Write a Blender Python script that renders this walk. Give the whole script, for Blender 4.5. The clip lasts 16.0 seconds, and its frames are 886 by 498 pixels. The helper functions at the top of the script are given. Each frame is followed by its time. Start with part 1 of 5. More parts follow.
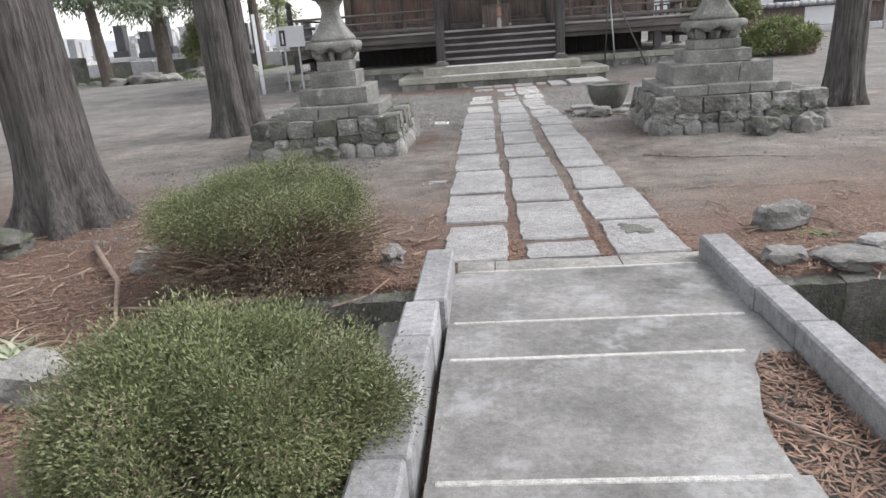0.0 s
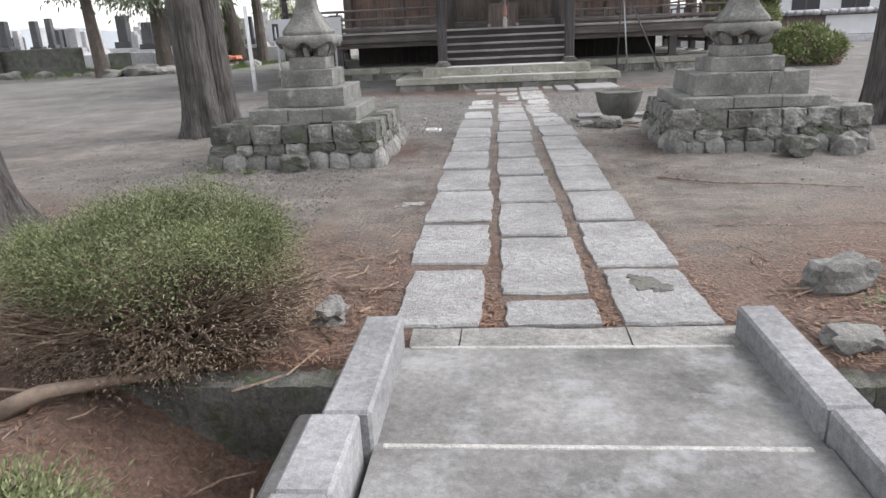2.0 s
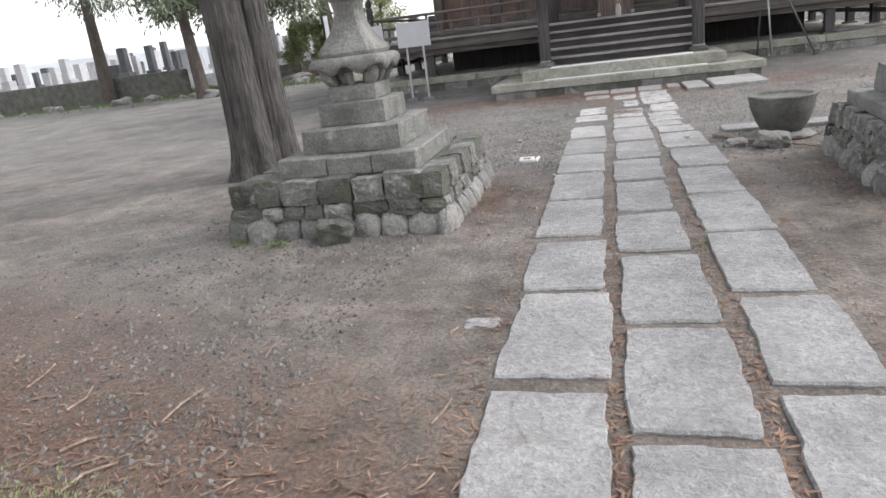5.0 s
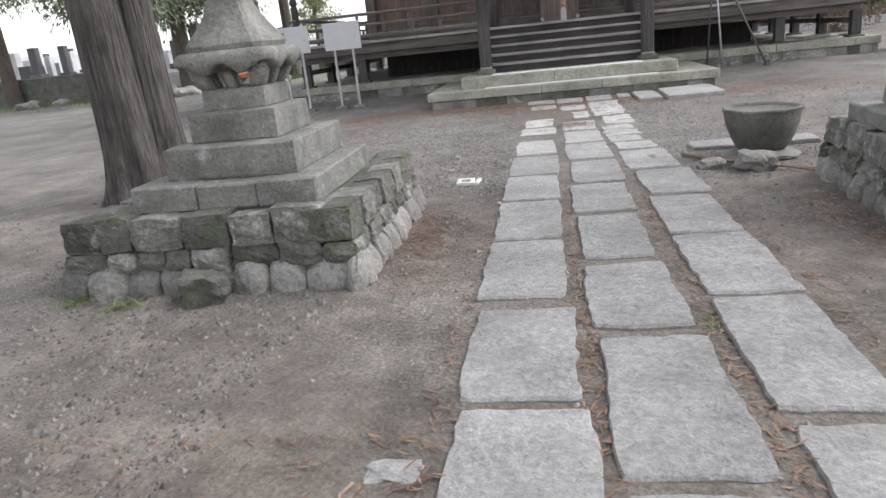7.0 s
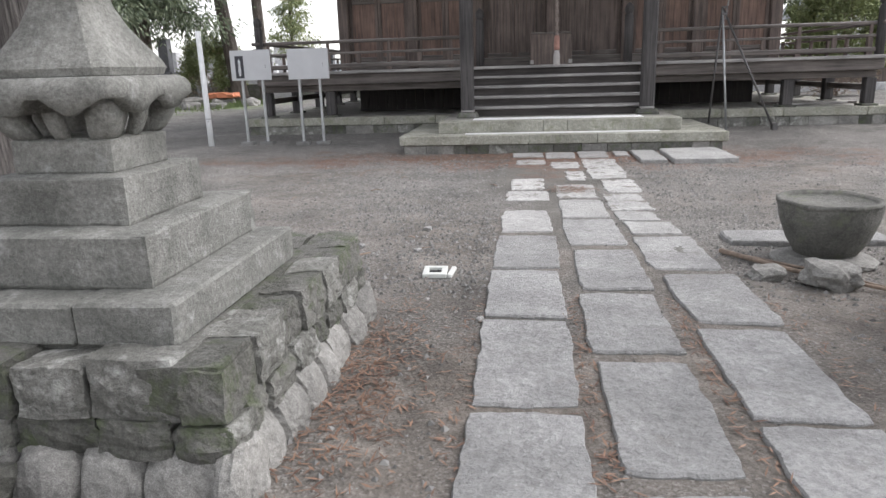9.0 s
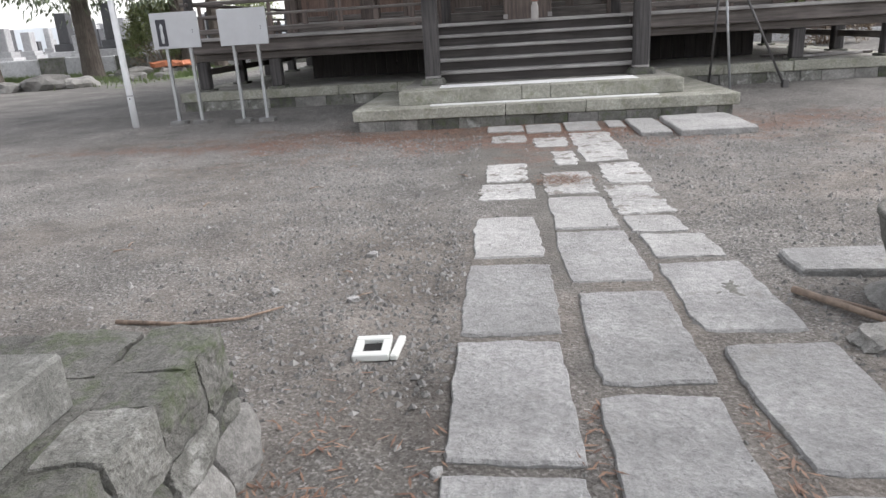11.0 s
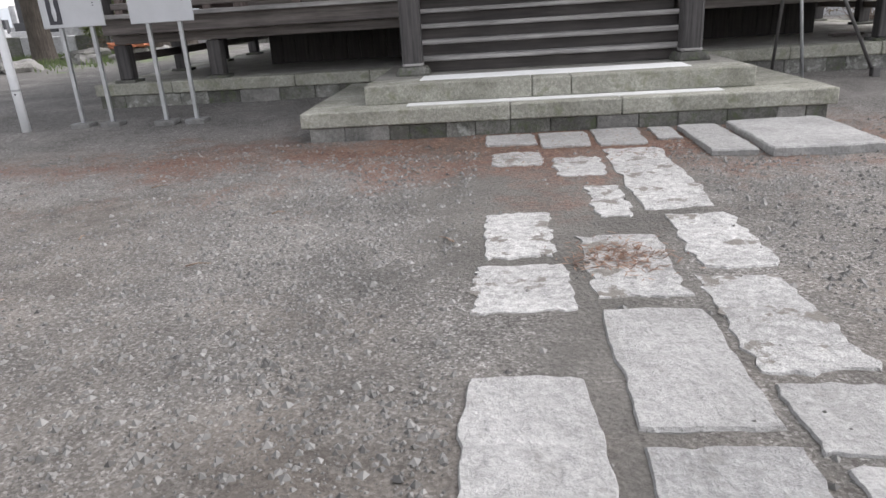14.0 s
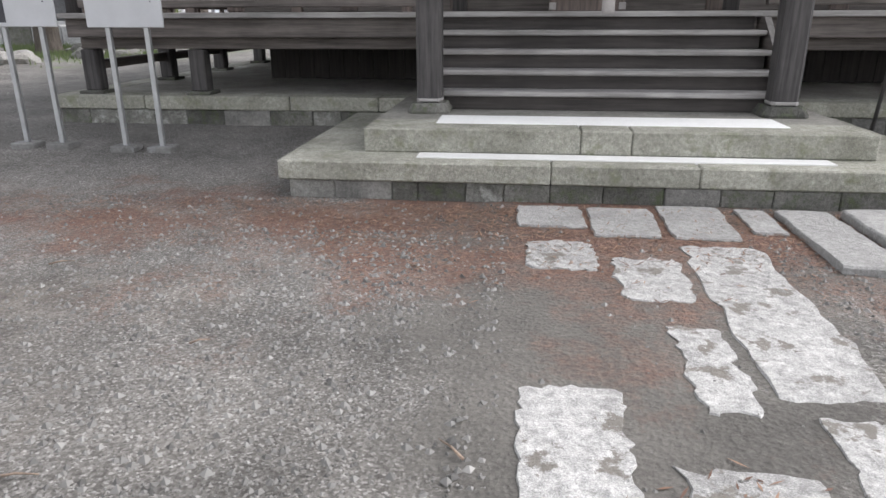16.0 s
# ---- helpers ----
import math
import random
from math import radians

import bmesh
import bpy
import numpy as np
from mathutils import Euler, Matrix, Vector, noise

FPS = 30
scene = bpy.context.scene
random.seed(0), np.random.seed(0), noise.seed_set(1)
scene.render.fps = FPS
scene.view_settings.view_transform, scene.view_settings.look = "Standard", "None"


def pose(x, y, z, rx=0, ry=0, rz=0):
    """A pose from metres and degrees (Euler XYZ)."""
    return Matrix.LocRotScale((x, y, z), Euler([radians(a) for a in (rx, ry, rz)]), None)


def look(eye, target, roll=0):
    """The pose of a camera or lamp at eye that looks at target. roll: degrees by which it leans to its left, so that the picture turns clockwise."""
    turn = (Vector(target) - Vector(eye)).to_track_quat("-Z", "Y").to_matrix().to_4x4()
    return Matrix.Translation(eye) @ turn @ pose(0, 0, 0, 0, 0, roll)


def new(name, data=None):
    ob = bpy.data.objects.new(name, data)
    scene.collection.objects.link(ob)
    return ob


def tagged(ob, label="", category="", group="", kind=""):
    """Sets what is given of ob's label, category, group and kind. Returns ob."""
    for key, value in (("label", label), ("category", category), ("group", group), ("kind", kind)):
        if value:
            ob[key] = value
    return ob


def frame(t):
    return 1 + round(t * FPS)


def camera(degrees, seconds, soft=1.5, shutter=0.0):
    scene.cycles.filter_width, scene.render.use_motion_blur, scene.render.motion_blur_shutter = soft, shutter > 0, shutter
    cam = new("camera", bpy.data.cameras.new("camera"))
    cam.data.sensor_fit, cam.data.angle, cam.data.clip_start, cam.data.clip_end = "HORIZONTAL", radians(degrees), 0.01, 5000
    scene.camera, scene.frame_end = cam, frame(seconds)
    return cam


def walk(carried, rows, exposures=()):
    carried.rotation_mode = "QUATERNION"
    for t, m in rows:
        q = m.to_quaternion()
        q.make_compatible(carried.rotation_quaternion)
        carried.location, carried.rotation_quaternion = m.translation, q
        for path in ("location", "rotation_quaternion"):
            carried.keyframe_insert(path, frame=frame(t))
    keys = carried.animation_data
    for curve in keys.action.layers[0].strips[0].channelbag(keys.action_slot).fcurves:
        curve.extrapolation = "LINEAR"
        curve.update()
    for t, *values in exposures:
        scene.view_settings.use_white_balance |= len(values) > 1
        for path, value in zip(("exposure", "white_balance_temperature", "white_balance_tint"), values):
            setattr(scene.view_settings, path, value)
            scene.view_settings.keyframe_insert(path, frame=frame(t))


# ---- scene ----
cam = camera(66.2, 16.0)
PATH = [
    (0, (0.102, 0.068, 1.458), (-0.056, 1.967, 0.849), -4.2),
    (0.5, (0.213, 0.386, 1.478), (0.067, 2.271, 0.826), -3.2),
    (1, (0.236, 0.56, 1.45), (0.129, 2.486, 0.921), -2.0),
    (1.5, (0.19, 0.849, 1.413), (0.011, 2.757, 0.842), -2.1),
    (2, (0.288, 1.2, 1.4), (0.114, 3.097, 0.792), -2.6),
    (2.5, (0.309, 1.558, 1.395), (0.037, 3.441, 0.78), -2.6),
    (3, (0.291, 1.981, 1.5), (-0.004, 3.863, 0.891), -3.3),
    (5.3, (0.268, 3.677, 1.504), (-0.244, 5.517, 0.911), -7.3),
    (5.5, (0.272, 3.776, 1.498), (-0.12, 5.662, 0.96), -5.0),
    (6, (0.238, 4.126, 1.471), (-0.019, 6.03, 0.916), -3.7),
    (6.5, (0.223, 4.483, 1.442), (-0.177, 6.362, 0.887), -3.2),
    (7, (0.116, 4.938, 1.369), (-0.219, 6.819, 0.776), -6.0),
    (7.5, (0.044, 5.407, 1.379), (-0.184, 7.299, 0.772), -4.3),
    (8, (-0.019, 5.8, 1.427), (-0.23, 7.703, 0.851), -3.9),
    (8.2, (-0.104, 5.981, 1.406), (-0.272, 7.913, 0.915), -2.2),
    (10.3, (-0.037, 7.875, 1.43), (-0.434, 9.759, 0.889), -3.0),
    (10.5, (-0.045, 8.059, 1.43), (-0.408, 9.951, 0.891), -4.5),
    (11, (-0.093, 8.492, 1.43), (-0.279, 10.383, 0.807), -3.5),
    (11.5, (-0.071, 8.904, 1.393), (-0.467, 10.823, 0.988), -3.5),
    (12, (-0.095, 9.342, 1.386), (-0.237, 11.302, 1.015), 0.9),
    (12.5, (-0.162, 9.793, 1.393), (-0.205, 11.739, 0.935), 0.1),
    (13, (-0.162, 10.336, 1.398), (-0.295, 12.239, 0.8), -1.3),
    (13.5, (-0.19, 10.744, 1.37), (-0.102, 12.639, 0.737), -1.1),
    (14, (-0.157, 11.283, 1.338), (-0.336, 13.155, 0.658), -3.7),
    (14.5, (-0.18, 11.743, 1.303), (-0.295, 13.608, 0.591), -2.0),
    (15, (-0.166, 12.28, 1.30), (-0.392, 14.138, 0.602), -3.2),
    (15.5, (-0.164, 12.719, 1.375), (-0.436, 14.564, 0.653), -2.5),
    (16, (-0.291, 13.104, 1.448), (-0.509, 14.981, 0.792), -0.2),
]
walk(cam, [(t, look(eye, target, roll)) for t, eye, target, roll in PATH], [(0.0, 1.25, 6500, 12), (11.0, 1.28, 6500, 12), (12.0, 1.34, 6500, 13), (13.0, 1.33, 6500, 13), (14.0, 1.27, 6500, 13), (15.5, 1.38, 6500, 12), (16.0, 1.40, 6500, 12)])

# ---- world, sun and exposure ----
world = bpy.data.worlds.new("overcast_sky")
scene.world = world
world.use_nodes = True
wn, wl = world.node_tree.nodes, world.node_tree.links
wn.clear()
sky = wn.new("ShaderNodeTexSky")
sky.sky_type = 'NISHITA'
sky.sun_disc = False
sky.sun_elevation, sky.sun_rotation = radians(48), radians(75)
sky.air_density, sky.dust_density, sky.ozone_density = 1.0, 1.2, 0.6
hsv = wn.new("ShaderNodeHueSaturation")
hsv.inputs["Saturation"].default_value = 0.18
bg = wn.new("ShaderNodeBackground")
bg.inputs["Strength"].default_value = 0.15
wout = wn.new("ShaderNodeOutputWorld")
wl.new(sky.outputs[0], hsv.inputs["Color"])
wl.new(hsv.outputs[0], bg.inputs["Color"])
wl.new(bg.outputs[0], wout.inputs["Surface"])
sun = new("sun", bpy.data.lights.new("sun", 'SUN'))
sun.data.energy, sun.data.angle, sun.data.color = 1.2, radians(40), (1.0, 0.98, 0.96)
sun.matrix_world = look((11.6, 3.1, 13.3), (0, 0, 0))


# ---- materials ----
def mat_base(name, rough=0.85, metal=0.0):
    m = bpy.data.materials.new(name)
    m.use_nodes = True
    n, l = m.node_tree.nodes, m.node_tree.links
    b = n["Principled BSDF"]
    b.inputs["Roughness"].default_value = rough
    b.inputs["Metallic"].default_value = metal
    co = n.new("ShaderNodeTexCoord")
    geo = n.new("ShaderNodeNewGeometry")
    return m, n, l, b, co, geo


def noise_node(n, l, vec, scale, detail=6.0, rough=0.6):
    t = n.new("ShaderNodeTexNoise")
    t.inputs["Scale"].default_value = scale
    t.inputs["Detail"].default_value = detail
    t.inputs["Roughness"].default_value = rough
    l.new(vec, t.inputs["Vector"])
    return t.outputs["Fac"]


def ramp(n, l, fac, stops):
    r = n.new("ShaderNodeValToRGB")
    e = r.color_ramp.elements
    while len(e) < len(stops):
        e.new(0.5)
    for el, (p, c) in zip(e, stops):
        el.position = p
        el.color = (*c, 1) if len(c) == 3 else c
    l.new(fac, r.inputs[0])
    return r.outputs[0]


def grey(v):
    return (v, v, v)


def mixc(n, l, fac, a, b, mode='MIX'):
    x = n.new("ShaderNodeMix")
    x.data_type, x.blend_type = 'RGBA', mode
    for sock, v in ((x.inputs[0], fac), (x.inputs[6], a), (x.inputs[7], b)):
        if isinstance(v, (int, float)):
            sock.default_value = v
        elif isinstance(v, tuple):
            sock.default_value = (*v, 1)
        else:
            l.new(v, sock)
    return x.outputs[2]


def math_node(n, l, op, a, b=0.0):
    x = n.new("ShaderNodeMath")
    x.operation = op
    for sock, v in ((x.inputs[0], a), (x.inputs[1], b)):
        if isinstance(v, (int, float)):
            sock.default_value = v
        else:
            l.new(v, sock)
    return x.outputs[0]


def bump(n, l, b, height, strength, dist=0.01):
    x = n.new("ShaderNodeBump")
    x.inputs["Strength"].default_value = strength
    x.inputs["Distance"].default_value = dist
    l.new(height, x.inputs["Height"])
    l.new(x.outputs[0], b.inputs["Normal"])


def stone_mat(name, dark, light, moss=None, moss_amount=0.5, scale=1.0, speck=0.25, rough=0.9, vary=0.25, relief=0.6, stain=0.5, lumpy=0.35, crisp=False):
    """Weathered stone: broad stains, fine grain, specks and, where given, moss on it."""
    m, n, l, b, co, geo = mat_base(name, rough)
    pos = geo.outputs["Position"]
    broad = noise_node(n, l, pos, 2.2 * scale, 5, 0.6)
    fine = noise_node(n, l, pos, 45 * scale, 6, 0.75)
    grain = noise_node(n, l, pos, 210 * scale, 2, 0.5)
    lump = noise_node(n, l, pos, 24 * scale, 5, 0.7)
    col = ramp(n, l, broad, [(0.32, dark), (0.68, light)])
    col = mixc(n, l, stain, col, ramp(n, l, fine, [(0.3, grey(0.25)), (0.7, grey(0.8))]), 'OVERLAY')
    col = mixc(n, l, lumpy, col, ramp(n, l, lump, [(0.34, grey(0.22)), (0.66, grey(0.84))]), 'OVERLAY')
    col = mixc(n, l, speck, col, ramp(n, l, grain, [(0.36, grey(0.1)), (0.64, grey(0.9))]), 'OVERLAY')
    info = n.new("ShaderNodeObjectInfo")
    tone = ramp(n, l, info.outputs["Random"], [(0.0, grey(1 - vary)), (1.0, grey(1.0))])
    col = mixc(n, l, 1.0, col, tone, 'MULTIPLY')
    if moss:
        mask = ramp(n, l, noise_node(n, l, pos, 5.5 * scale, 6, 0.7), [(0.62 - 0.25 * moss_amount, grey(0)), (0.74 - 0.15 * moss_amount, grey(0.85))] if not crisp else [(0.56, grey(0)), (0.60, grey(0.95))])
        col = mixc(n, l, mask, col, moss)
    l.new(col, b.inputs["Base Color"])
    bump(n, l, b, math_node(n, l, 'ADD', math_node(n, l, 'MULTIPLY', fine, 0.6), math_node(n, l, 'MULTIPLY', lump, 2.2)), relief, 0.012)
    return m


def wood_mat(name, dark, light, axis=0, rough=0.8, scale=1.0, weather=None):
    """Old timber with a grain that runs along one axis."""
    m, n, l, b, co, geo = mat_base(name, rough)
    mp = n.new("ShaderNodeMapping")
    s = [26 * scale] * 3
    s[axis] = 1.3 * scale
    mp.inputs["Scale"].default_value = s
    l.new(geo.outputs["Position"], mp.inputs["Vector"])
    grain = noise_node(n, l, mp.outputs[0], 1.0, 7, 0.65)
    broad = noise_node(n, l, geo.outputs["Position"], 1.6, 4, 0.6)
    col = ramp(n, l, grain, [(0.3, dark), (0.72, light)])
    col = mixc(n, l, 0.55, col, ramp(n, l, broad, [(0.3, grey(0.25)), (0.7, grey(0.75))]), 'OVERLAY')
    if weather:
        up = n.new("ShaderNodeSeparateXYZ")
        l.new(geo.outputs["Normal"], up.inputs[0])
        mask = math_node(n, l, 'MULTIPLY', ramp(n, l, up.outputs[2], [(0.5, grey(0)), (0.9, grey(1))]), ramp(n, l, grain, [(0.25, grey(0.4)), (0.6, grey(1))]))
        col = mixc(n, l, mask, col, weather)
    l.new(col, b.inputs["Base Color"])
    bump(n, l, b, grain, 0.5, 0.006)
    return m


def plain_mat(name, color, rough=0.6, metal=0.0, vary=0.12, scale=6.0):
    m, n, l, b, co, geo = mat_base(name, rough, metal)
    f = noise_node(n, l, geo.outputs["Position"], scale, 6, 0.7)
    lo = tuple(c * (1 - vary * 2) for c in color)
    hi = tuple(min(1, c * (1 + vary)) for c in color)
    l.new(ramp(n, l, f, [(0.3, lo), (0.7, hi)]), b.inputs["Base Color"])
    bump(n, l, b, f, 0.15, 0.003)
    return m


def leaf_mat(name, a, c, trans=0.25):
    m, n, l, b, co, geo = mat_base(name, 0.6)
    big = noise_node(n, l, geo.outputs["Position"], 3.5, 4, 0.6)
    col = ramp(n, l, geo.outputs["Random Per Island"], [(0.0, a), (1.0, c)])
    col = mixc(n, l, 0.6, col, ramp(n, l, big, [(0.3, grey(0.3)), (0.7, grey(0.75))]), 'OVERLAY')
    l.new(col, b.inputs["Base Color"])
    b.inputs["Transmission Weight"].default_value = 0.0
    b.inputs["Subsurface Weight"].default_value = 0.0
    return m


def ground_mat():
    """Trodden earth and gravel, with fallen needles lying in the drifts."""
    m, n, l, b, co, geo = mat_base("earth_and_gravel", 0.95)
    pos = geo.outputs["Position"]
    sep = n.new("ShaderNodeSeparateXYZ")
    l.new(pos, sep.inputs[0])
    x, y = sep.outputs[0], sep.outputs[1]
    broad = noise_node(n, l, pos, 0.45, 6, 0.62)
    mid = noise_node(n, l, pos, 3.2, 7, 0.7)
    fine = noise_node(n, l, pos, 34, 6, 0.8)
    vor = n.new("ShaderNodeTexVoronoi")
    vor.inputs["Scale"].default_value = 42
    l.new(pos, vor.inputs["Vector"])
    chips = n.new("ShaderNodeTexVoronoi")
    chips.inputs["Scale"].default_value = 95
    l.new(pos, chips.inputs["Vector"])
    sepc = n.new("ShaderNodeSeparateColor")
    l.new(chips.outputs["Color"], sepc.inputs[0])
    earth = ramp(n, l, mid, [(0.28, (0.099, 0.083, 0.071)), (0.5, (0.159, 0.138, 0.119)), (0.75, (0.245, 0.219, 0.191))])
    gravel = ramp(n, l, sepc.outputs[0], [(0.0, (0.079, 0.075, 0.070)), (0.5, (0.148, 0.142, 0.133)), (0.85, (0.215, 0.208, 0.198)), (1.0, (0.370, 0.361, 0.348))])
    gmask = ramp(n, l, math_node(n, l, 'ADD', broad, math_node(n, l, 'MULTIPLY', math_node(n, l, 'SUBTRACT', y, 10.5), 0.028)), [(0.38, grey(0.1)), (0.66, grey(0.85))])
    col = mixc(n, l, gmask, earth, gravel)
    # smooth trodden mud along the far half of the path, and broad darker drifts of grit
    mud = math_node(n, l, 'SUBTRACT', math_node(n, l, 'ADD', math_node(n, l, 'MULTIPLY', noise_node(n, l, pos, 1.4, 6, 0.65), 1.6), math_node(n, l, 'MULTIPLY', math_node(n, l, 'SUBTRACT', y, 13.6), 0.12)), math_node(n, l, 'MULTIPLY', math_node(n, l, 'ABSOLUTE', math_node(n, l, 'SUBTRACT', x, 0.2)), 0.42))
    col = mixc(n, l, ramp(n, l, mud, [(0.52, grey(0)), (0.80, grey(0.92))]), col, (0.122, 0.115, 0.105))
    col = mixc(n, l, 0.75, col, ramp(n, l, noise_node(n, l, pos, 0.8, 7, 0.68), [(0.3, grey(0.24)), (0.7, grey(0.72))]), 'OVERLAY')
    # red-brown needles round the bridge and in drifts by the steps of the hall
    near = math_node(n, l, 'SUBTRACT', 1.0, math_node(n, l, 'MULTIPLY', math_node(n, l, 'SUBTRACT', y, 3.9), 0.42))
    side = math_node(n, l, 'MULTIPLY', math_node(n, l, 'SUBTRACT', math_node(n, l, 'ABSOLUTE', math_node(n, l, 'SUBTRACT', x, 0.6)), 1.6), 0.16)
    drift = math_node(n, l, 'ADD', math_node(n, l, 'ADD', near, side), math_node(n, l, 'ADD', math_node(n, l, 'MULTIPLY', mid, 1.3), math_node(n, l, 'MULTIPLY', broad, 1.6)))
    lmask = ramp(n, l, math_node(n, l, 'MULTIPLY', drift, 0.5), [(0.66, grey(0)), (1.0, grey(0.72))])
    far = math_node(n, l, 'ABSOLUTE', math_node(n, l, 'SUBTRACT', y, 17.7))
    fdrift = math_node(n, l, 'SUBTRACT', math_node(n, l, 'MULTIPLY', noise_node(n, l, pos, 1.1, 8, 0.75), 1.7), math_node(n, l, 'ADD', math_node(n, l, 'MULTIPLY', far, 0.2), math_node(n, l, 'MULTIPLY', math_node(n, l, 'ABSOLUTE', math_node(n, l, 'SUBTRACT', x, 0.3)), 0.05)))
    fmask = ramp(n, l, fdrift, [(0.46, grey(0)), (0.78, grey(0.75))])
    litter = ramp(n, l, fine, [(0.3, (0.064, 0.036, 0.025)), (0.6, (0.153, 0.083, 0.056)), (0.8, (0.221, 0.140, 0.098))])
    col = mixc(n, l, lmask, col, litter)
    col = mixc(n, l, fmask, col, ramp(n, l, fine, [(0.3, (0.077, 0.041, 0.031)), (0.6, (0.189, 0.095, 0.065)), (0.8, (0.252, 0.149, 0.104))]))
    col = mixc(n, l, 0.55, col, ramp(n, l, fine, [(0.28, grey(0.18)), (0.72, grey(0.82))]), 'OVERLAY')
    west = ramp(n, l, math_node(n, l, 'MULTIPLY', x, -0.02), [(0.2, grey(0)), (0.24, grey(1))])
    grass = ramp(n, l, math_node(n, l, 'SUBTRACT', noise_node(n, l, pos, 0.7, 5, 0.7), math_node(n, l, 'MULTIPLY', math_node(n, l, 'ABSOLUTE', math_node(n, l, 'SUBTRACT', y, 36.0)), 0.035)), [(0.38, grey(0)), (0.5, grey(0.8))])
    col = mixc(n, l, math_node(n, l, 'MULTIPLY', grass, west), col, (0.13, 0.18, 0.07))
    l.new(col, b.inputs["Base Color"])
    h = math_node(n, l, 'ADD', math_node(n, l, 'MULTIPLY', vor.outputs["Distance"], 0.8), fine)
    bump(n, l, b, h, 0.7, 0.02)
    return m


def bark_mat(name, dark, light):
    m, n, l, b, co, geo = mat_base(name, 0.95)
    mp = n.new("ShaderNodeMapping")
    mp.inputs["Scale"].default_value = (22, 22, 1.3)
    l.new(geo.outputs["Position"], mp.inputs["Vector"])
    g = noise_node(n, l, mp.outputs[0], 1.6, 8, 0.7)
    f = noise_node(n, l, geo.outputs["Position"], 3, 5, 0.6)
    col = ramp(n, l, g, [(0.3, dark), (0.7, light)])
    col = mixc(n, l, 0.45, col, ramp(n, l, f, [(0.3, grey(0.25)), (0.7, grey(0.78))]), 'OVERLAY')
    l.new(col, b.inputs["Base Color"])
    bump(n, l, b, g, 1.0, 0.07)
    return m


M_GROUND = ground_mat()
M_PAVER = stone_mat("paving_granite", (0.247, 0.245, 0.242), (0.380, 0.377, 0.372), moss=(0.223, 0.217, 0.204), moss_amount=0.2, vary=0.2, speck=0.08, scale=1.0, relief=1.0, lumpy=0.3, stain=0.35)
M_PAVER_NEAR = stone_mat("pale_dressed_stone", (0.283, 0.280, 0.273), (0.397, 0.393, 0.385), moss=(0.243, 0.235, 0.219), moss_amount=0.1, vary=0.16, speck=0.08, scale=1.0, relief=0.9, lumpy=0.28, stain=0.35)
M_PAVER_SUNK = stone_mat("half_buried_stone", (0.333, 0.329, 0.322), (0.450, 0.446, 0.436), moss=(0.171, 0.158, 0.140), moss_amount=0.75, scale=0.8, relief=0.9, lumpy=0.45, crisp=True)
M_CONC = stone_mat("worn_concrete", (0.10, 0.098, 0.093), (0.265, 0.262, 0.255), moss=(0.315, 0.32, 0.328), moss_amount=0.34, scale=0.75, speck=0.10, stain=0.4, relief=0.3, vary=0.12, lumpy=0.25)
M_NOSING = stone_mat("pale_nosing", (0.33, 0.325, 0.30), (0.46, 0.45, 0.43), relief=0.3)
M_CURB = stone_mat("granite_curb", (0.189, 0.189, 0.194), (0.288, 0.288, 0.295), speck=0.2, stain=0.3, scale=1.0, relief=0.3, vary=0.15)
M_LANTERN = stone_mat("lantern_stone", (0.135, 0.136, 0.124), (0.27, 0.268, 0.25), moss=(0.40, 0.40, 0.385), moss_amount=0.2, scale=1.5, relief=0.7, vary=0.12)
M_MASON = stone_mat("mossy_masonry", (0.106, 0.106, 0.092), (0.238, 0.233, 0.216), moss=(0.088, 0.110, 0.053), moss_amount=0.5, scale=1.4, relief=1.0, vary=0.5, lumpy=0.4)
M_LICHEN = stone_mat("lichen_masonry", (0.13, 0.13, 0.115), (0.29, 0.286, 0.265), moss=(0.48, 0.48, 0.455), moss_amount=0.45, scale=1.6, relief=1.0, vary=0.35, lumpy=0.45)
M_COBBLE = stone_mat("footing_boulder", (0.162, 0.158, 0.149), (0.324, 0.315, 0.297), vary=0.45, relief=0.6)
M_PLAT = stone_mat("tuff_platform", (0.223, 0.220, 0.185), (0.380, 0.375, 0.328), moss=(0.180, 0.190, 0.123), moss_amount=0.3, scale=1.0, relief=0.7, vary=0.1)
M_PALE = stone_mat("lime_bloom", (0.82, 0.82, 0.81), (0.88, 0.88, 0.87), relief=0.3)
M_BASEFLOOR = stone_mat("dusty_floor", (0.22, 0.21, 0.19), (0.33, 0.32, 0.29), relief=0.3, speck=0.1)
M_MORTAR = stone_mat("earth_fill", (0.05, 0.05, 0.042), (0.10, 0.098, 0.085), relief=0.6)
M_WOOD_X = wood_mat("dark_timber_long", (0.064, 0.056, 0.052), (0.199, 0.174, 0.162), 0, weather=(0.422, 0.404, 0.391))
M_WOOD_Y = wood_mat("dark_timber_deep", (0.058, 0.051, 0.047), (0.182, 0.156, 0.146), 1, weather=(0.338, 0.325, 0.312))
M_WOOD_Z = wood_mat("dark_timber_upright", (0.063, 0.051, 0.046), (0.200, 0.156, 0.139), 2)
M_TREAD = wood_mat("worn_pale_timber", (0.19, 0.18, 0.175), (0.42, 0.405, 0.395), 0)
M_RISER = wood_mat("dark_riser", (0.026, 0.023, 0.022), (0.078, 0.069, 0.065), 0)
M_PANEL = wood_mat("red_brown_panel", (0.076, 0.056, 0.049), (0.261, 0.168, 0.135), 2)
M_POST = wood_mat("weathered_pillar", (0.024, 0.022, 0.024), (0.094, 0.088, 0.086), 2)
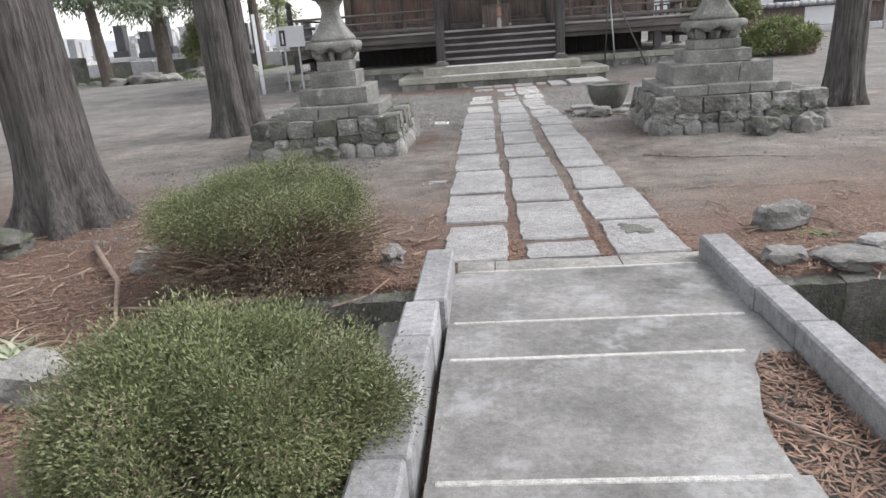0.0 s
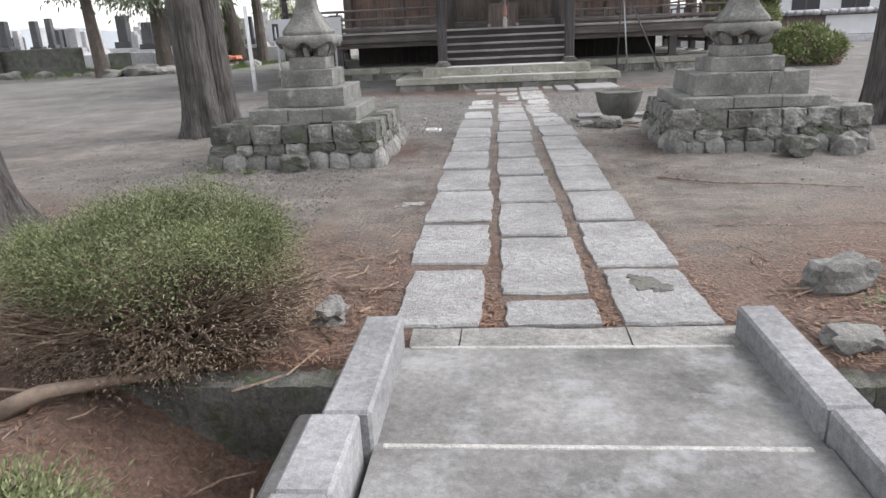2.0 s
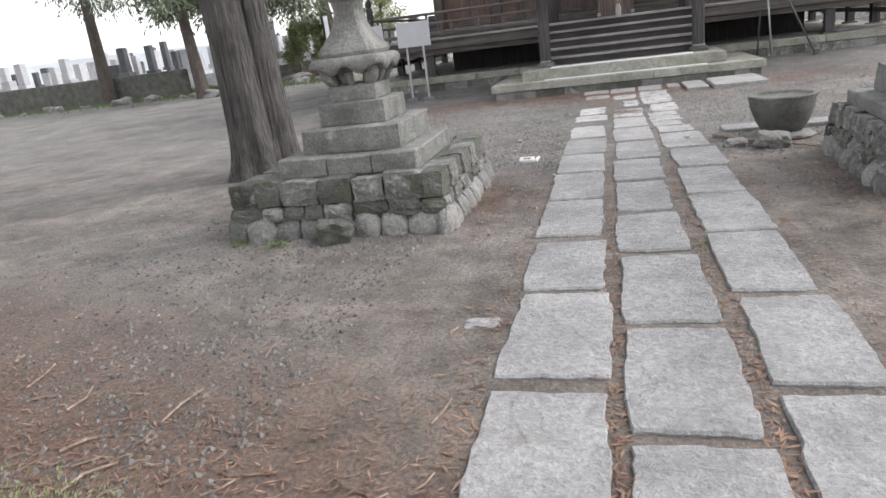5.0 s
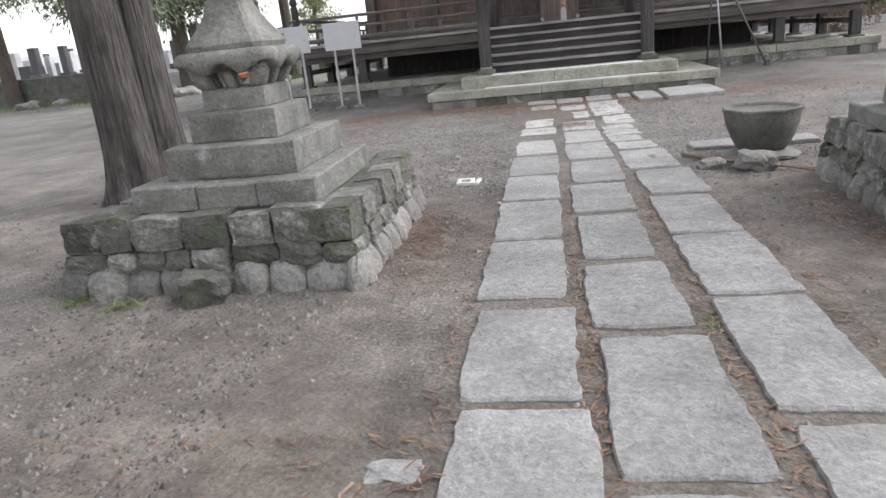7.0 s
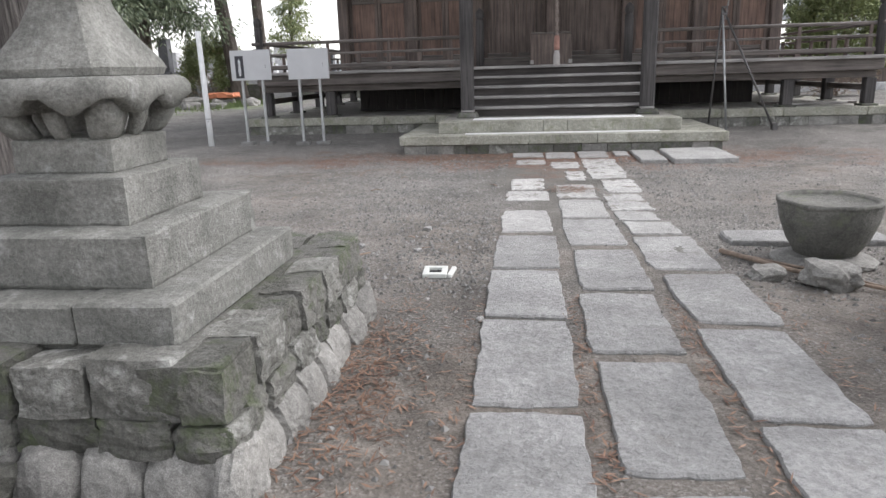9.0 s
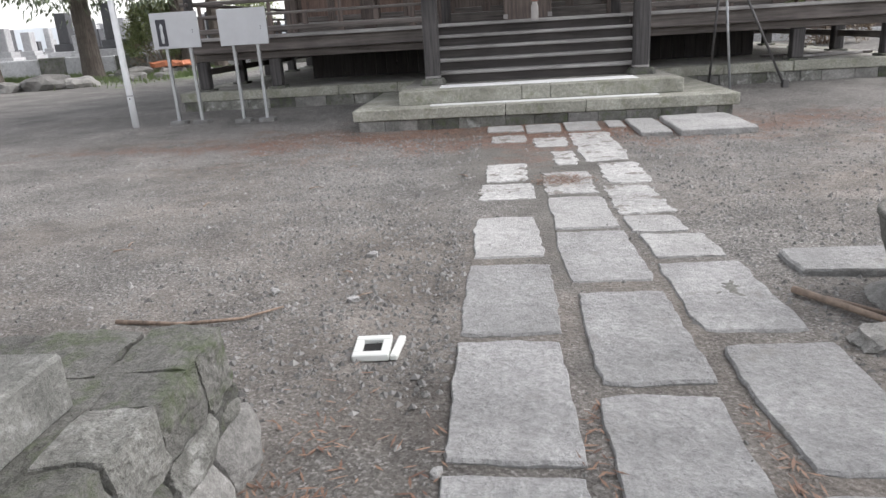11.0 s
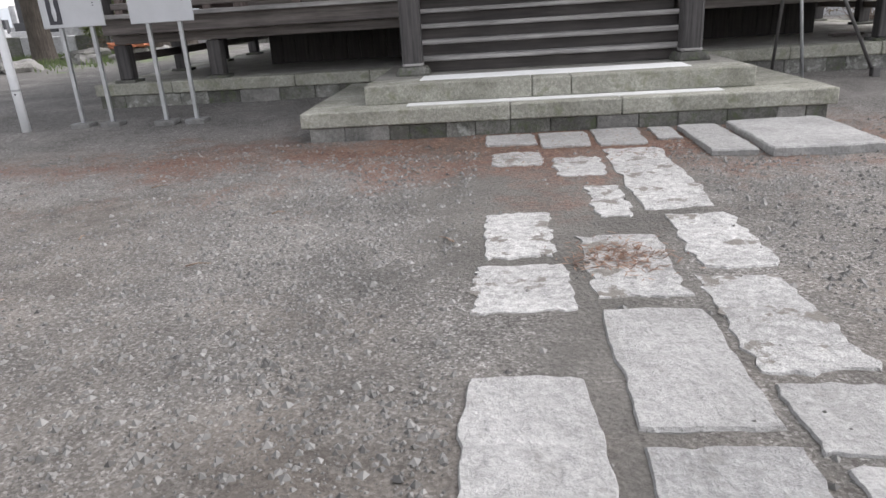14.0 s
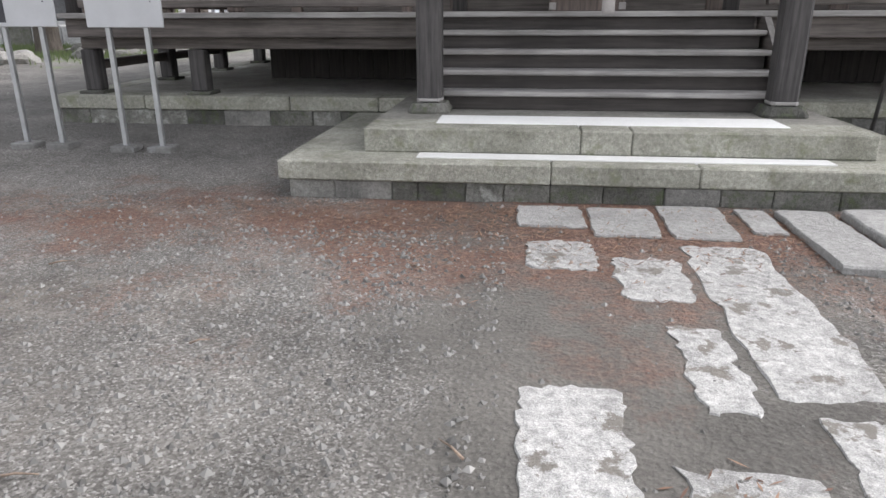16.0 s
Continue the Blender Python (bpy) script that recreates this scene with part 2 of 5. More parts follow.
# boards under the hall: the deep shade is put into their colour
M_SHADE_BOARD = wood_mat("shade_dark_board", (0.017, 0.015, 0.015), (0.049, 0.043, 0.041), 2)
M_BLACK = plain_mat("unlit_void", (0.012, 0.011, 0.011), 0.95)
M_BARK = bark_mat("cedar_bark", (0.026, 0.023, 0.022), (0.192, 0.176, 0.167))
M_BARK_FAR = bark_mat("far_bark", (0.065, 0.055, 0.047), (0.169, 0.143, 0.124))
M_TWIG = plain_mat("dry_twig", (0.27, 0.20, 0.155), 0.9, vary=0.35, scale=20)
M_ROOT = plain_mat("bare_root", (0.27, 0.205, 0.16), 0.85, vary=0.25, scale=15)
M_NEEDLE = leaf_mat("yew_needles", (0.107, 0.131, 0.053), (0.168, 0.185, 0.090))
M_NEEDLE_OLD = leaf_mat("browned_needles", (0.17, 0.125, 0.09), (0.27, 0.215, 0.15))
M_LITTER = leaf_mat("fallen_needles", (0.099, 0.050, 0.034), (0.270, 0.167, 0.113))
M_CHIPS = leaf_mat("gravel_chips", (0.079, 0.076, 0.073), (0.221, 0.216, 0.206))
M_GRIT = leaf_mat("dark_grit", (0.054, 0.050, 0.045), (0.171, 0.162, 0.149))
M_GRASS = leaf_mat("grass_blades", (0.09, 0.13, 0.04), (0.17, 0.22, 0.09))
M_STRAP = leaf_mat("strap_leaves", (0.13, 0.17, 0.09), (0.36, 0.37, 0.27))
M_CROWN = leaf_mat("conifer_crown", (0.081, 0.108, 0.068), (0.176, 0.209, 0.128))
M_SHRUB = leaf_mat("garden_shrub", (0.13, 0.165, 0.07), (0.26, 0.29, 0.13))
M_WHITE = plain_mat("white_enamel", (0.66, 0.67, 0.68), 0.45, vary=0.05)
M_BOARD = plain_mat("pale_sign_face", (0.50, 0.51, 0.53), 0.5, vary=0.04, scale=3)
M_STEEL = plain_mat("galvanised_tube", (0.42, 0.43, 0.44), 0.45, 0.6)
M_DARKSTEEL = plain_mat("dull_pipe", (0.12, 0.115, 0.115), 0.5, 0.5)
M_ROPE = plain_mat("grey_rope", (0.24, 0.20, 0.18), 0.9, vary=0.3, scale=40)
M_ROPE_RED = plain_mat("faded_red_cloth", (0.30, 0.17, 0.14), 0.9, vary=0.2)
M_ROPE_WHITE = plain_mat("worn_wooden_pull", (0.36, 0.34, 0.33), 0.8)
M_BOWL = stone_mat("stone_basin", (0.095, 0.095, 0.086), (0.19, 0.186, 0.17), moss=(0.15, 0.16, 0.11), moss_amount=0.3, scale=1.5)
M_GRAVE_L = stone_mat("pale_gravestone", (0.42, 0.42, 0.43), (0.58, 0.58, 0.59), vary=0.35, scale=0.5, relief=0.2)
M_GRAVE_D = stone_mat("dark_gravestone", (0.05, 0.052, 0.058), (0.10, 0.10, 0.11), vary=0.4, rough=0.4, scale=0.5, relief=0.1)
M_PLASTER = plain_mat("white_plaster", (0.72, 0.73, 0.75), 0.8, vary=0.05, scale=1.5)
M_TILE = plain_mat("grey_roof_tile", (0.30, 0.31, 0.335), 0.5, vary=0.12, scale=3)
M_ROOF = plain_mat("dark_copper_roof", (0.10, 0.105, 0.105), 0.6, vary=0.2)
M_RUST = plain_mat("orange_tarp", (0.45, 0.16, 0.08), 0.7)
M_INK = plain_mat("dark_print", (0.035, 0.035, 0.045), 0.5)
M_PVC = plain_mat("white_plastic", (0.68, 0.69, 0.66), 0.4, vary=0.06)
# distance haze is put into this pale hill colour
M_HILL = plain_mat("hazy_hill", (0.62, 0.66, 0.70), 1.0, vary=0.1, scale=0.02)


# ---- mesh helpers ----
def link(name, me, material, parent=None, label="", smooth=False):
    me.materials.append(material)
    if smooth:
        me.polygons.foreach_set("use_smooth", [True] * len(me.polygons))
    ob = new(name, me)
    if parent:
        ob.parent = parent
    if label:
        tagged(ob, label)
    return ob


def part(name, bm, material, parent=None, label="", smooth=False):
    me = bpy.data.meshes.new(name)
    bm.normal_update()
    bm.to_mesh(me)
    bm.free()
    return link(name, me, material, parent, label, smooth)


def raw(name, verts, faces, material, parent=None, label="", smooth=False):
    me = bpy.data.meshes.new(name)
    me.from_pydata(verts, [], faces)
    me.update()
    return link(name, me, material, parent, label, smooth)


def empty(name, x, y, z, label, category, group="", kind="", rz=0):
    ob = new(name)
    ob.empty_display_size = 0.2
    ob.matrix_world = pose(x, y, z, 0, 0, rz)
    return tagged(ob, label, category, group, kind)


def box(x0, x1, y0, y1, z0, z1, bevel=0.008, wobble=0.0, cuts=0, bm=None):
    """A block with softened edges; wobble roughens a block that is cut into smaller faces."""
    b = bmesh.new()
    bmesh.ops.create_cube(b, size=1)
    bmesh.ops.transform(b, matrix=Matrix.Translation(((x0 + x1) / 2, (y0 + y1) / 2, (z0 + z1) / 2)) @ Matrix.Diagonal((x1 - x0, y1 - y0, z1 - z0, 1)), verts=b.verts)
    if cuts:
        bmesh.ops.subdivide_edges(b, edges=b.edges[:], cuts=cuts, use_grid_fill=True)
    if bevel and not cuts:
        bmesh.ops.bevel(b, geom=b.edges[:], offset=min(bevel, 0.45 * min(x1 - x0, y1 - y0, z1 - z0)), segments=1, affect='EDGES')
    if wobble:
        for v in b.verts:
            v.co += noise.noise_vector(v.co * 4.0) * wobble
    if bm is not None:
        me = bpy.data.meshes.new("t")
        b.to_mesh(me)
        bm.from_mesh(me)
        bpy.data.meshes.remove(me)
        b.free()
        return bm
    return b


def tube(points, radii, n=8, bm=None, cap=True):
    """A bent tube through points, with a radius for each."""
    b = bm or bmesh.new()
    pts = [Vector(p) for p in points]
    if isinstance(radii, (int, float)):
        radii = [radii] * len(pts)
    rings, side = [], None
    for i, p in enumerate(pts):
        d = (pts[min(i + 1, len(pts) - 1)] - pts[max(i - 1, 0)]).normalized()
        if side is None:
            side = d.orthogonal().normalized()
        side = (side - d * side.dot(d)).normalized()
        up = d.cross(side)
        rings.append([b.verts.new(p + radii[i] * (math.cos(2 * math.pi * k / n) * side + math.sin(2 * math.pi * k / n) * up)) for k in range(n)])
    for r0, r1 in zip(rings, rings[1:]):
        for k in range(n):
            b.faces.new((r0[k], r0[(k + 1) % n], r1[(k + 1) % n], r1[k]))
    if cap:
        b.faces.new(rings[0][::-1])
        b.faces.new(rings[-1])
    return b


def lathe(profile, n=24, square=False, bm=None, cx=0.0, cy=0.0):
    """A turned body from rows of (radius, height); square gives it four sides."""
    b = bm or bmesh.new()
    rings = []
    for r, z in profile:
        ring = []
        for k in range(n):
            a = 2 * math.pi * (k + 0.5) / n
            c, s = math.cos(a), math.sin(a)
            q = 1.0
            if square:
                q = 1.0 / max(abs(c), abs(s))
            ring.append(b.verts.new((cx + r * q * c, cy + r * q * s, z)))
        rings.append(ring)
    for r0, r1 in zip(rings, rings[1:]):
        for k in range(n):
            b.faces.new((r0[k], r0[(k + 1) % n], r1[(k + 1) % n], r1[k]))
    b.faces.new(rings[0][::-1])
    b.faces.new(rings[-1])
    return b


def boulder(sx, sy, sz, seed, level=2, rough=0.22, flat=0.5):
    """An uneven stone about its own middle."""
    b = bmesh.new()
    bmesh.ops.create_icosphere(b, subdivisions=level, radius=1)
    off = Vector((seed * 3.7, seed * 1.3, seed * 7.1))
    for v in b.verts:
        p = v.co.copy()
        m = max(abs(p.x), abs(p.y), abs(p.z))
        p = p.lerp(p / m, flat)
        p *= 1 + rough * noise.noise(p * 1.3 + off) + 0.35 * rough * noise.noise(p * 3.5 + off)
        v.co = Vector((p.x * sx, p.y * sy, p.z * sz))
    return b


def block_stone(w, d, h, seed, round_by=0.10, rough=0.05, cuts=6):
    """A roughly squared building stone with blunt corners and a hacked face."""
    b = bmesh.new()
    bmesh.ops.create_cube(b, size=2)
    bmesh.ops.subdivide_edges(b, edges=b.edges[:], cuts=cuts, use_grid_fill=True)
    off = Vector((seed * 3.1, seed * 1.7, seed * 5.3))
    for v in b.verts:
        p = v.co
        q = p.normalized() * 1.32
        p = p.lerp(q, round_by) + noise.noise_vector(p * 1.1 + off) * rough * 2.2 + noise.noise_vector(p * 3.0 + off) * rough * 1.3 + noise.noise_vector(p * 8.0 + off) * rough * 0.5
        v.co = Vector((p.x * w / 2, p.y * d / 2, p.z * h / 2))
    return b


def sprays(count, place, length, width, rnd, droop=0.0):
    """Many small pointed blades; place() gives each its root and its direction."""
    verts, faces = [], []
    for _ in range(count):
        p, d = place()
        d = d.normalized()
        s = d.cross(Vector((rnd.uniform(-1, 1), rnd.uniform(-1, 1), rnd.uniform(-1, 1))))
        if s.length < 1e-3:
            continue
        s.normalize()
        ln, w = length * rnd.uniform(0.6, 1.3), width * rnd.uniform(0.6, 1.3)
        tip = p + d * ln - Vector((0, 0, droop * ln))
        i = len(verts)
        verts += [p, p + d * ln * 0.45 + s * w, tip, p + d * ln * 0.45 - s * w]
        faces.append((i, i + 1, i + 2, i + 3))
    return verts, faces


# ---- ground ----
DITCH = (2.72, 3.87)


def ground_height(x, y):
    h = 0.014 * noise.noise(Vector((x * 1.1, y * 1.1, 0.0))) + 0.012 * noise.noise(Vector((x * 4.0, y * 4.0, 3.0)))
    # the yard rises a little towards the podium
    h += 0.14 * min(1.0, max(0.0, (y - 18.6) / 2.4))
    if -9 < x < 9 and y < 24:
        # the ditch under the bridge
        e = min(1.0, max(0.0, (y - DITCH[0]) / 0.16)) * min(1.0, max(0.0, (DITCH[1] - y) / 0.12))
        ends = min(1.0, max(0.0, (x + 1.5) / 0.6)) * min(1.0, max(0.0, (5.0 - x) / 0.7))
        h -= 0.62 * e * ends
        # low banks on both sides of the bridge
        if y < 3.75 and (x < -0.4 or x > 1.6):
            h += 0.04 * min(1.0, (3.75 - y)) * (1 - e)
        if -0.5 < x < 1.5 and y > 4.2:
            h = 0.4 * h + 0.006
        if -0.40 < x < 1.55 and y < 4.2:
            h = min(h, -0.02)
    return h


def grid_axis(fine0, fine1, step, far):
    out = [-v for v in far[::-1] if -v < fine0 - 0.2]
    k = int(round((fine1 - fine0) / step))
    out += [fine0 + i * step for i in range(k + 1)]
    out += [v for v in far if v > fine1 + 0.2]
    return out


def make_ground():
    far = [12, 16, 22, 30, 45, 70, 110, 180, 320, 700, 1500]
    xs = grid_axis(-8.0, 9.0, 0.11, far)
    ys = grid_axis(-3.0, 21.6, 0.11, [5, 9, 16] + [24, 28, 34] + far[4:])
    verts = [(x, y, ground_height(x, y)) for y in ys for x in xs]
    w = len(xs)
    faces = [(j * w + i, j * w + i + 1, (j + 1) * w + i + 1, (j + 1) * w + i) for j in range(len(ys) - 1) for i in range(w - 1)]
    g = raw("ground", verts, faces, M_GROUND, smooth=True)
    return tagged(g, "grey gravel and trodden brown earth with fallen needles", "ground", kind="structure")


make_ground()


# ---- bridge over the ditch ----
def make_bridge():
    br = empty("bridge", 0.65, 2.0, 0, "short flat concrete bridge over a ditch with granite kerbs", "bridge", kind="structure")
    inv = br.matrix_world.inverted()

    def slab(x0, x1, y0, y1, z, right_in=0.0):
        b = box(x0, x1, y0, y1, z - 0.16, z, 0, 0, 6)
        for v in b.verts:
            if right_in and v.co.x > x1 - 0.02:
                v.co.x -= right_in * max(0.0, 1 - (v.co.y - y0) / (y1 - y0)) ** 0.7 + 0.02 * noise.noise(v.co * 9)
            v.co.z += 0.004 * noise.noise(v.co * 3)
        part("slab", b, M_CONC, br).matrix_local = inv
        part("nosing", box(x0 + 0.03, x1 - 0.06, y1 - 0.022, y1 + 0.006, z - 0.05, z + 0.004, 0.004, 0.004), M_NOSING, br, "pale worn front edge of a slab").matrix_local = inv

    slab(-0.16, 1.34, 3.19, 3.965, 0.05)
    slab(-0.16, 1.34, 2.755, 3.185, 0.065)
    slab(-0.16, 1.19, 1.88, 2.75, 0.085, 0.25)
    slab(-0.16, 1.02, 0.9, 1.875, 0.105)
    slab(-0.16, 1.20, -0.6, 0.895, 0.12)
    sill_x = [-0.15, 0.08, 0.86, 1.38]
    for a, c in zip(sill_x, sill_x[1:]):
        part("threshold", box(a + 0.004, c - 0.004, 3.985, 4.20, -0.12, 0.036, 0, 0.012, 4), M_COBBLE, br, "worn stone sill").matrix_local = inv
    for y0, y1, dx, dz in ((3.155, 3.96, 0.0, 0.0), (2.735, 3.15, -0.035, 0.002), (1.85, 2.73, -0.04, 0.008), (0.9, 1.845, -0.05, 0.014), (-0.6, 0.895, -0.06, 0.02)):
        part("kerb", box(-0.325 + dx, -0.155 + dx, y0, y1, -0.35, 0.212 + dz, 0.012, 0.004), M_CURB, br).matrix_local = inv
    for y0, y1, dx, dz in ((3.26, 4.13, 0.0, 0.0), (2.82, 3.255, 0.012, 0.003), (1.75, 2.815, 0.02, 0.008), (0.7, 1.745, 0.03, 0.014), (-0.6, 0.695, 0.04, 0.02)):
        part("kerb", box(1.335 + dx, 1.50 + dx, y0, y1, -0.35, 0.172 + dz, 0.012, 0.004), M_CURB, br).matrix_local = inv
    part("abutment", box(-0.62, -0.40, 2.1, 3.75, -0.7, -0.16, 0.02, 0.02), M_CONC, br, "grey ditch lining").matrix_local = inv
    part("bed", box(0.90, 1.36, -0.6, 2.8, -0.1, 0.045, 0, 0.03, 5), M_MORTAR, br, "soil strip beside the slabs").matrix_local = inv

    for i in range(7):
        x0 = -1.45 + i * 0.165
        part("lining_stone", block_stone(0.17, 0.2, 0.5, i * 3.3, 0.08, 0.03), M_MASON, br).matrix_local = inv @ pose(x0 + 0.08, 3.87, -0.29)
        part("lining_stone", block_stone(0.26, 0.2, 0.5, i * 2.3 + 40, 0.08, 0.03), M_MASON, br).matrix_local = inv @ pose(1.66 + i * 0.26, 3.87, -0.29)
    # dark floor colour stands in for the shade down in the ditch
    part("ditch_bed", box(-1.35, 4.6, 2.80, 3.80, -0.66, -0.57, 0, 0.03, 6), M_MORTAR, br, "ditch floor coloured dark for the shade of the hollow").matrix_local = inv


make_bridge()

# ---- stone path ----
# each row: near end, far end, left edge, right edge
PATH_LEFT = [(4.26, 5.07, -0.25, 0.18), (5.20, 6.08, -0.30, 0.20), (6.20, 7.18, -0.30, 0.21), (7.25, 8.14, -0.31, 0.18), (8.29, 9.29, -0.33, 0.15), (9.36, 10.38, -0.33, 0.15),
             (10.45, 11.37, -0.33, 0.15), (11.45, 12.45, -0.33, 0.17), (12.58, 13.52, -0.31, 0.14), (14.06, 14.65, -0.31, 0.16), (14.76, 15.58, -0.27, 0.13), (16.92, 17.44, -0.23, 0.20), (17.76, 18.30, -0.30, 0.18)]
PATH_MID = [(4.26, 4.57, 0.30, 0.77), (4.68, 5.72, 0.27, 0.76), (5.78, 6.70, 0.27, 0.75), (6.77, 7.78, 0.27, 0.74), (7.88, 8.76, 0.25, 0.71), (8.89, 9.84, 0.25, 0.70), (9.95, 10.87, 0.24, 0.70),
            (10.96, 11.95, 0.27, 0.73), (12.11, 13.10, 0.25, 0.73), (13.17, 14.09, 0.26, 0.71), (14.20, 15.09, 0.26, 0.70), (15.42, 16.21, 0.45, 0.68), (16.50, 17.17, 0.28, 0.67), (17.58, 18.28, 0.22, 0.69)]
PATH_RIGHT = [(4.27, 5.05, 0.87, 1.33), (5.11, 6.08, 0.84, 1.34), (6.16, 7.06, 0.84, 1.30), (7.15, 8.20, 0.82, 1.27), (8.26, 9.25, 0.83, 1.30), (9.30, 10.28, 0.82, 1.28), (10.38, 11.30, 0.84, 1.33),
              (11.45, 12.40, 0.80, 1.28), (12.50, 12.97, 0.81, 1.23), (13.03, 13.43, 0.77, 1.15), (13.51, 14.44, 0.77, 1.17), (14.54, 15.45, 0.84, 1.24), (15.57, 17.46, 0.74, 1.24), (17.56, 18.38, 0.75, 1.21)]
path = empty("stone_path", 0.5, 11, 0, "three columns of pale worn granite paving stones", "path", kind="structure")


def paver(y0, y1, x0, x1, top, seed, mat, thick=0.11, parent=path, fade=0.0):
    """A hand-cut paving stone: uneven outline, rounded rim, dished top."""
    nx, ny = 10, 18
    off = Vector((seed * 5.3, seed * 2.9, 0))
    verts, faces = [], []
    r = 0.012

    def edge(x, y):
        v = noise.noise_vector(Vector((x * 8, y * 8, seed)) + off) * (0.015 + fade * 0.35)
        u = noise.noise_vector(Vector((x * 2, y * 2, seed + 9)) + off) * 0.022 + noise.noise_vector(Vector((x * 24, y * 24, seed + 5)) + off) * 0.007
        if fade:
            u += noise.noise_vector(Vector((x * 21, y * 21, seed)) + off) * fade * 0.9
        return v.x + u.x, v.y + u.y
    outline = []
    for i in range(nx):
        outline.append((x0 + (x1 - x0) * i / nx, y0))
    for j in range(ny):
        outline.append((x1, y0 + (y1 - y0) * j / ny))
    for i in range(nx):
        outline.append((x1 - (x1 - x0) * i / nx, y1))
    for j in range(ny):
        outline.append((x0, y1 - (y1 - y0) * j / ny))
    cx, cy = (x0 + x1) / 2, (y0 + y1) / 2
    base = []
    for x, y in outline:
        dx, dy = edge(x, y)
        corner = (abs(x - cx) / (x1 - x0) * 2) ** 6 * (abs(y - cy) / (y1 - y0) * 2) ** 6
        base.append((x + dx - (x - cx) * 0.03 * corner, y + dy - (y - cy) * 0.018 * corner))
    k = len(base)
    tilt_x, tilt_y = 0.01 * noise.noise(off + Vector((1, 7, 3))), 0.01 * noise.noise(off + Vector((4, 2, 8)))

    def lift(x, y):
        return top + (x - cx) * tilt_x * 2 + (y - cy) * tilt_y + 0.004 * noise.noise(Vector((x * 6, y * 6, seed))) + 0.003 * noise.noise(Vector((x * 19, y * 19, seed)))
    verts += [(x, y, top - thick) for x, y in base]
    verts += [(x, y, lift(x, y) - r) for x, y in base]
    for s in (0.975, 0.66, 0.33):
        verts += [(cx + (x - cx) * s, cy + (y - cy) * s, lift(cx + (x - cx) * s, cy + (y - cy) * s)) for x, y in base]
    for ring in range(4):
        for i in range(k):
            a, b2 = ring * k + i, ring * k + (i + 1) % k
            faces.append((a, b2, b2 + k, a + k))
    verts.append((cx, cy, lift(cx, cy)))
    for i in range(k):
        faces.append((4 * k + i, 4 * k + (i + 1) % k, 5 * k))
    ob = raw("paving_stone", verts, faces, mat, parent)
    ob.matrix_local = parent.matrix_world.inverted()
    return ob


seed_no = 1
for column in (PATH_LEFT, PATH_MID, PATH_RIGHT):
    for y0, y1, x0, x1 in column:
        sunk = 13.4 < y0 < 17.5
        settled = y0 > 11.4
        top = 0.014 if sunk else 0.026 if y0 > 17.5 or not settled else 0.018
        mat = M_PAVER_SUNK if sunk else M_PAVER_NEAR if y0 > 12.4 else M_PAVER
        paver(y0, y1, x0, x1, top, seed_no, mat, fade=0.045 if sunk else 0.009 if settled else 0.006)
        seed_no += 1
for y0, y1, x0, x1, top in ((17.72, 18.30, 1.32, 1.53, 0.03), (17.03, 18.26, 1.60, 1.99, 0.05), (16.93, 18.27, 2.06, 2.97, 0.075)):
    paver(y0, y1, x0, x1, top, seed_no, M_PAVER_NEAR)
    seed_no += 1
for x, y, sx, sy, sd in ((1.08, 4.80, 0.10, 0.12, 3), (1.14, 4.72, 0.07, 0.06, 8), (1.03, 4.90, 0.05, 0.05, 9), (1.08, 11.95, 0.08, 0.13, 5)):
    st = part("stain", boulder(sx, sy, 0.009, sd, 4, 0.75, 0.0), M_BOWL, path, "dark damp hollow in a stone", True)
    st.matrix_local = path.matrix_world.inverted() @ pose(x, y, 0.0215 if y < 10 else 0.0135)
flag = paver(12.14, 12.52, 1.52, 2.75, 0.045, 90, M_PAVER)
flag.parent = None
flag.matrix_world = Matrix.Identity(4)
flag.name = "flagstone"
tagged(flag, "flat grey stone slab lying beside the basin", "stone slab")

# ---- stone platform before the hall ----
CX = 0.46


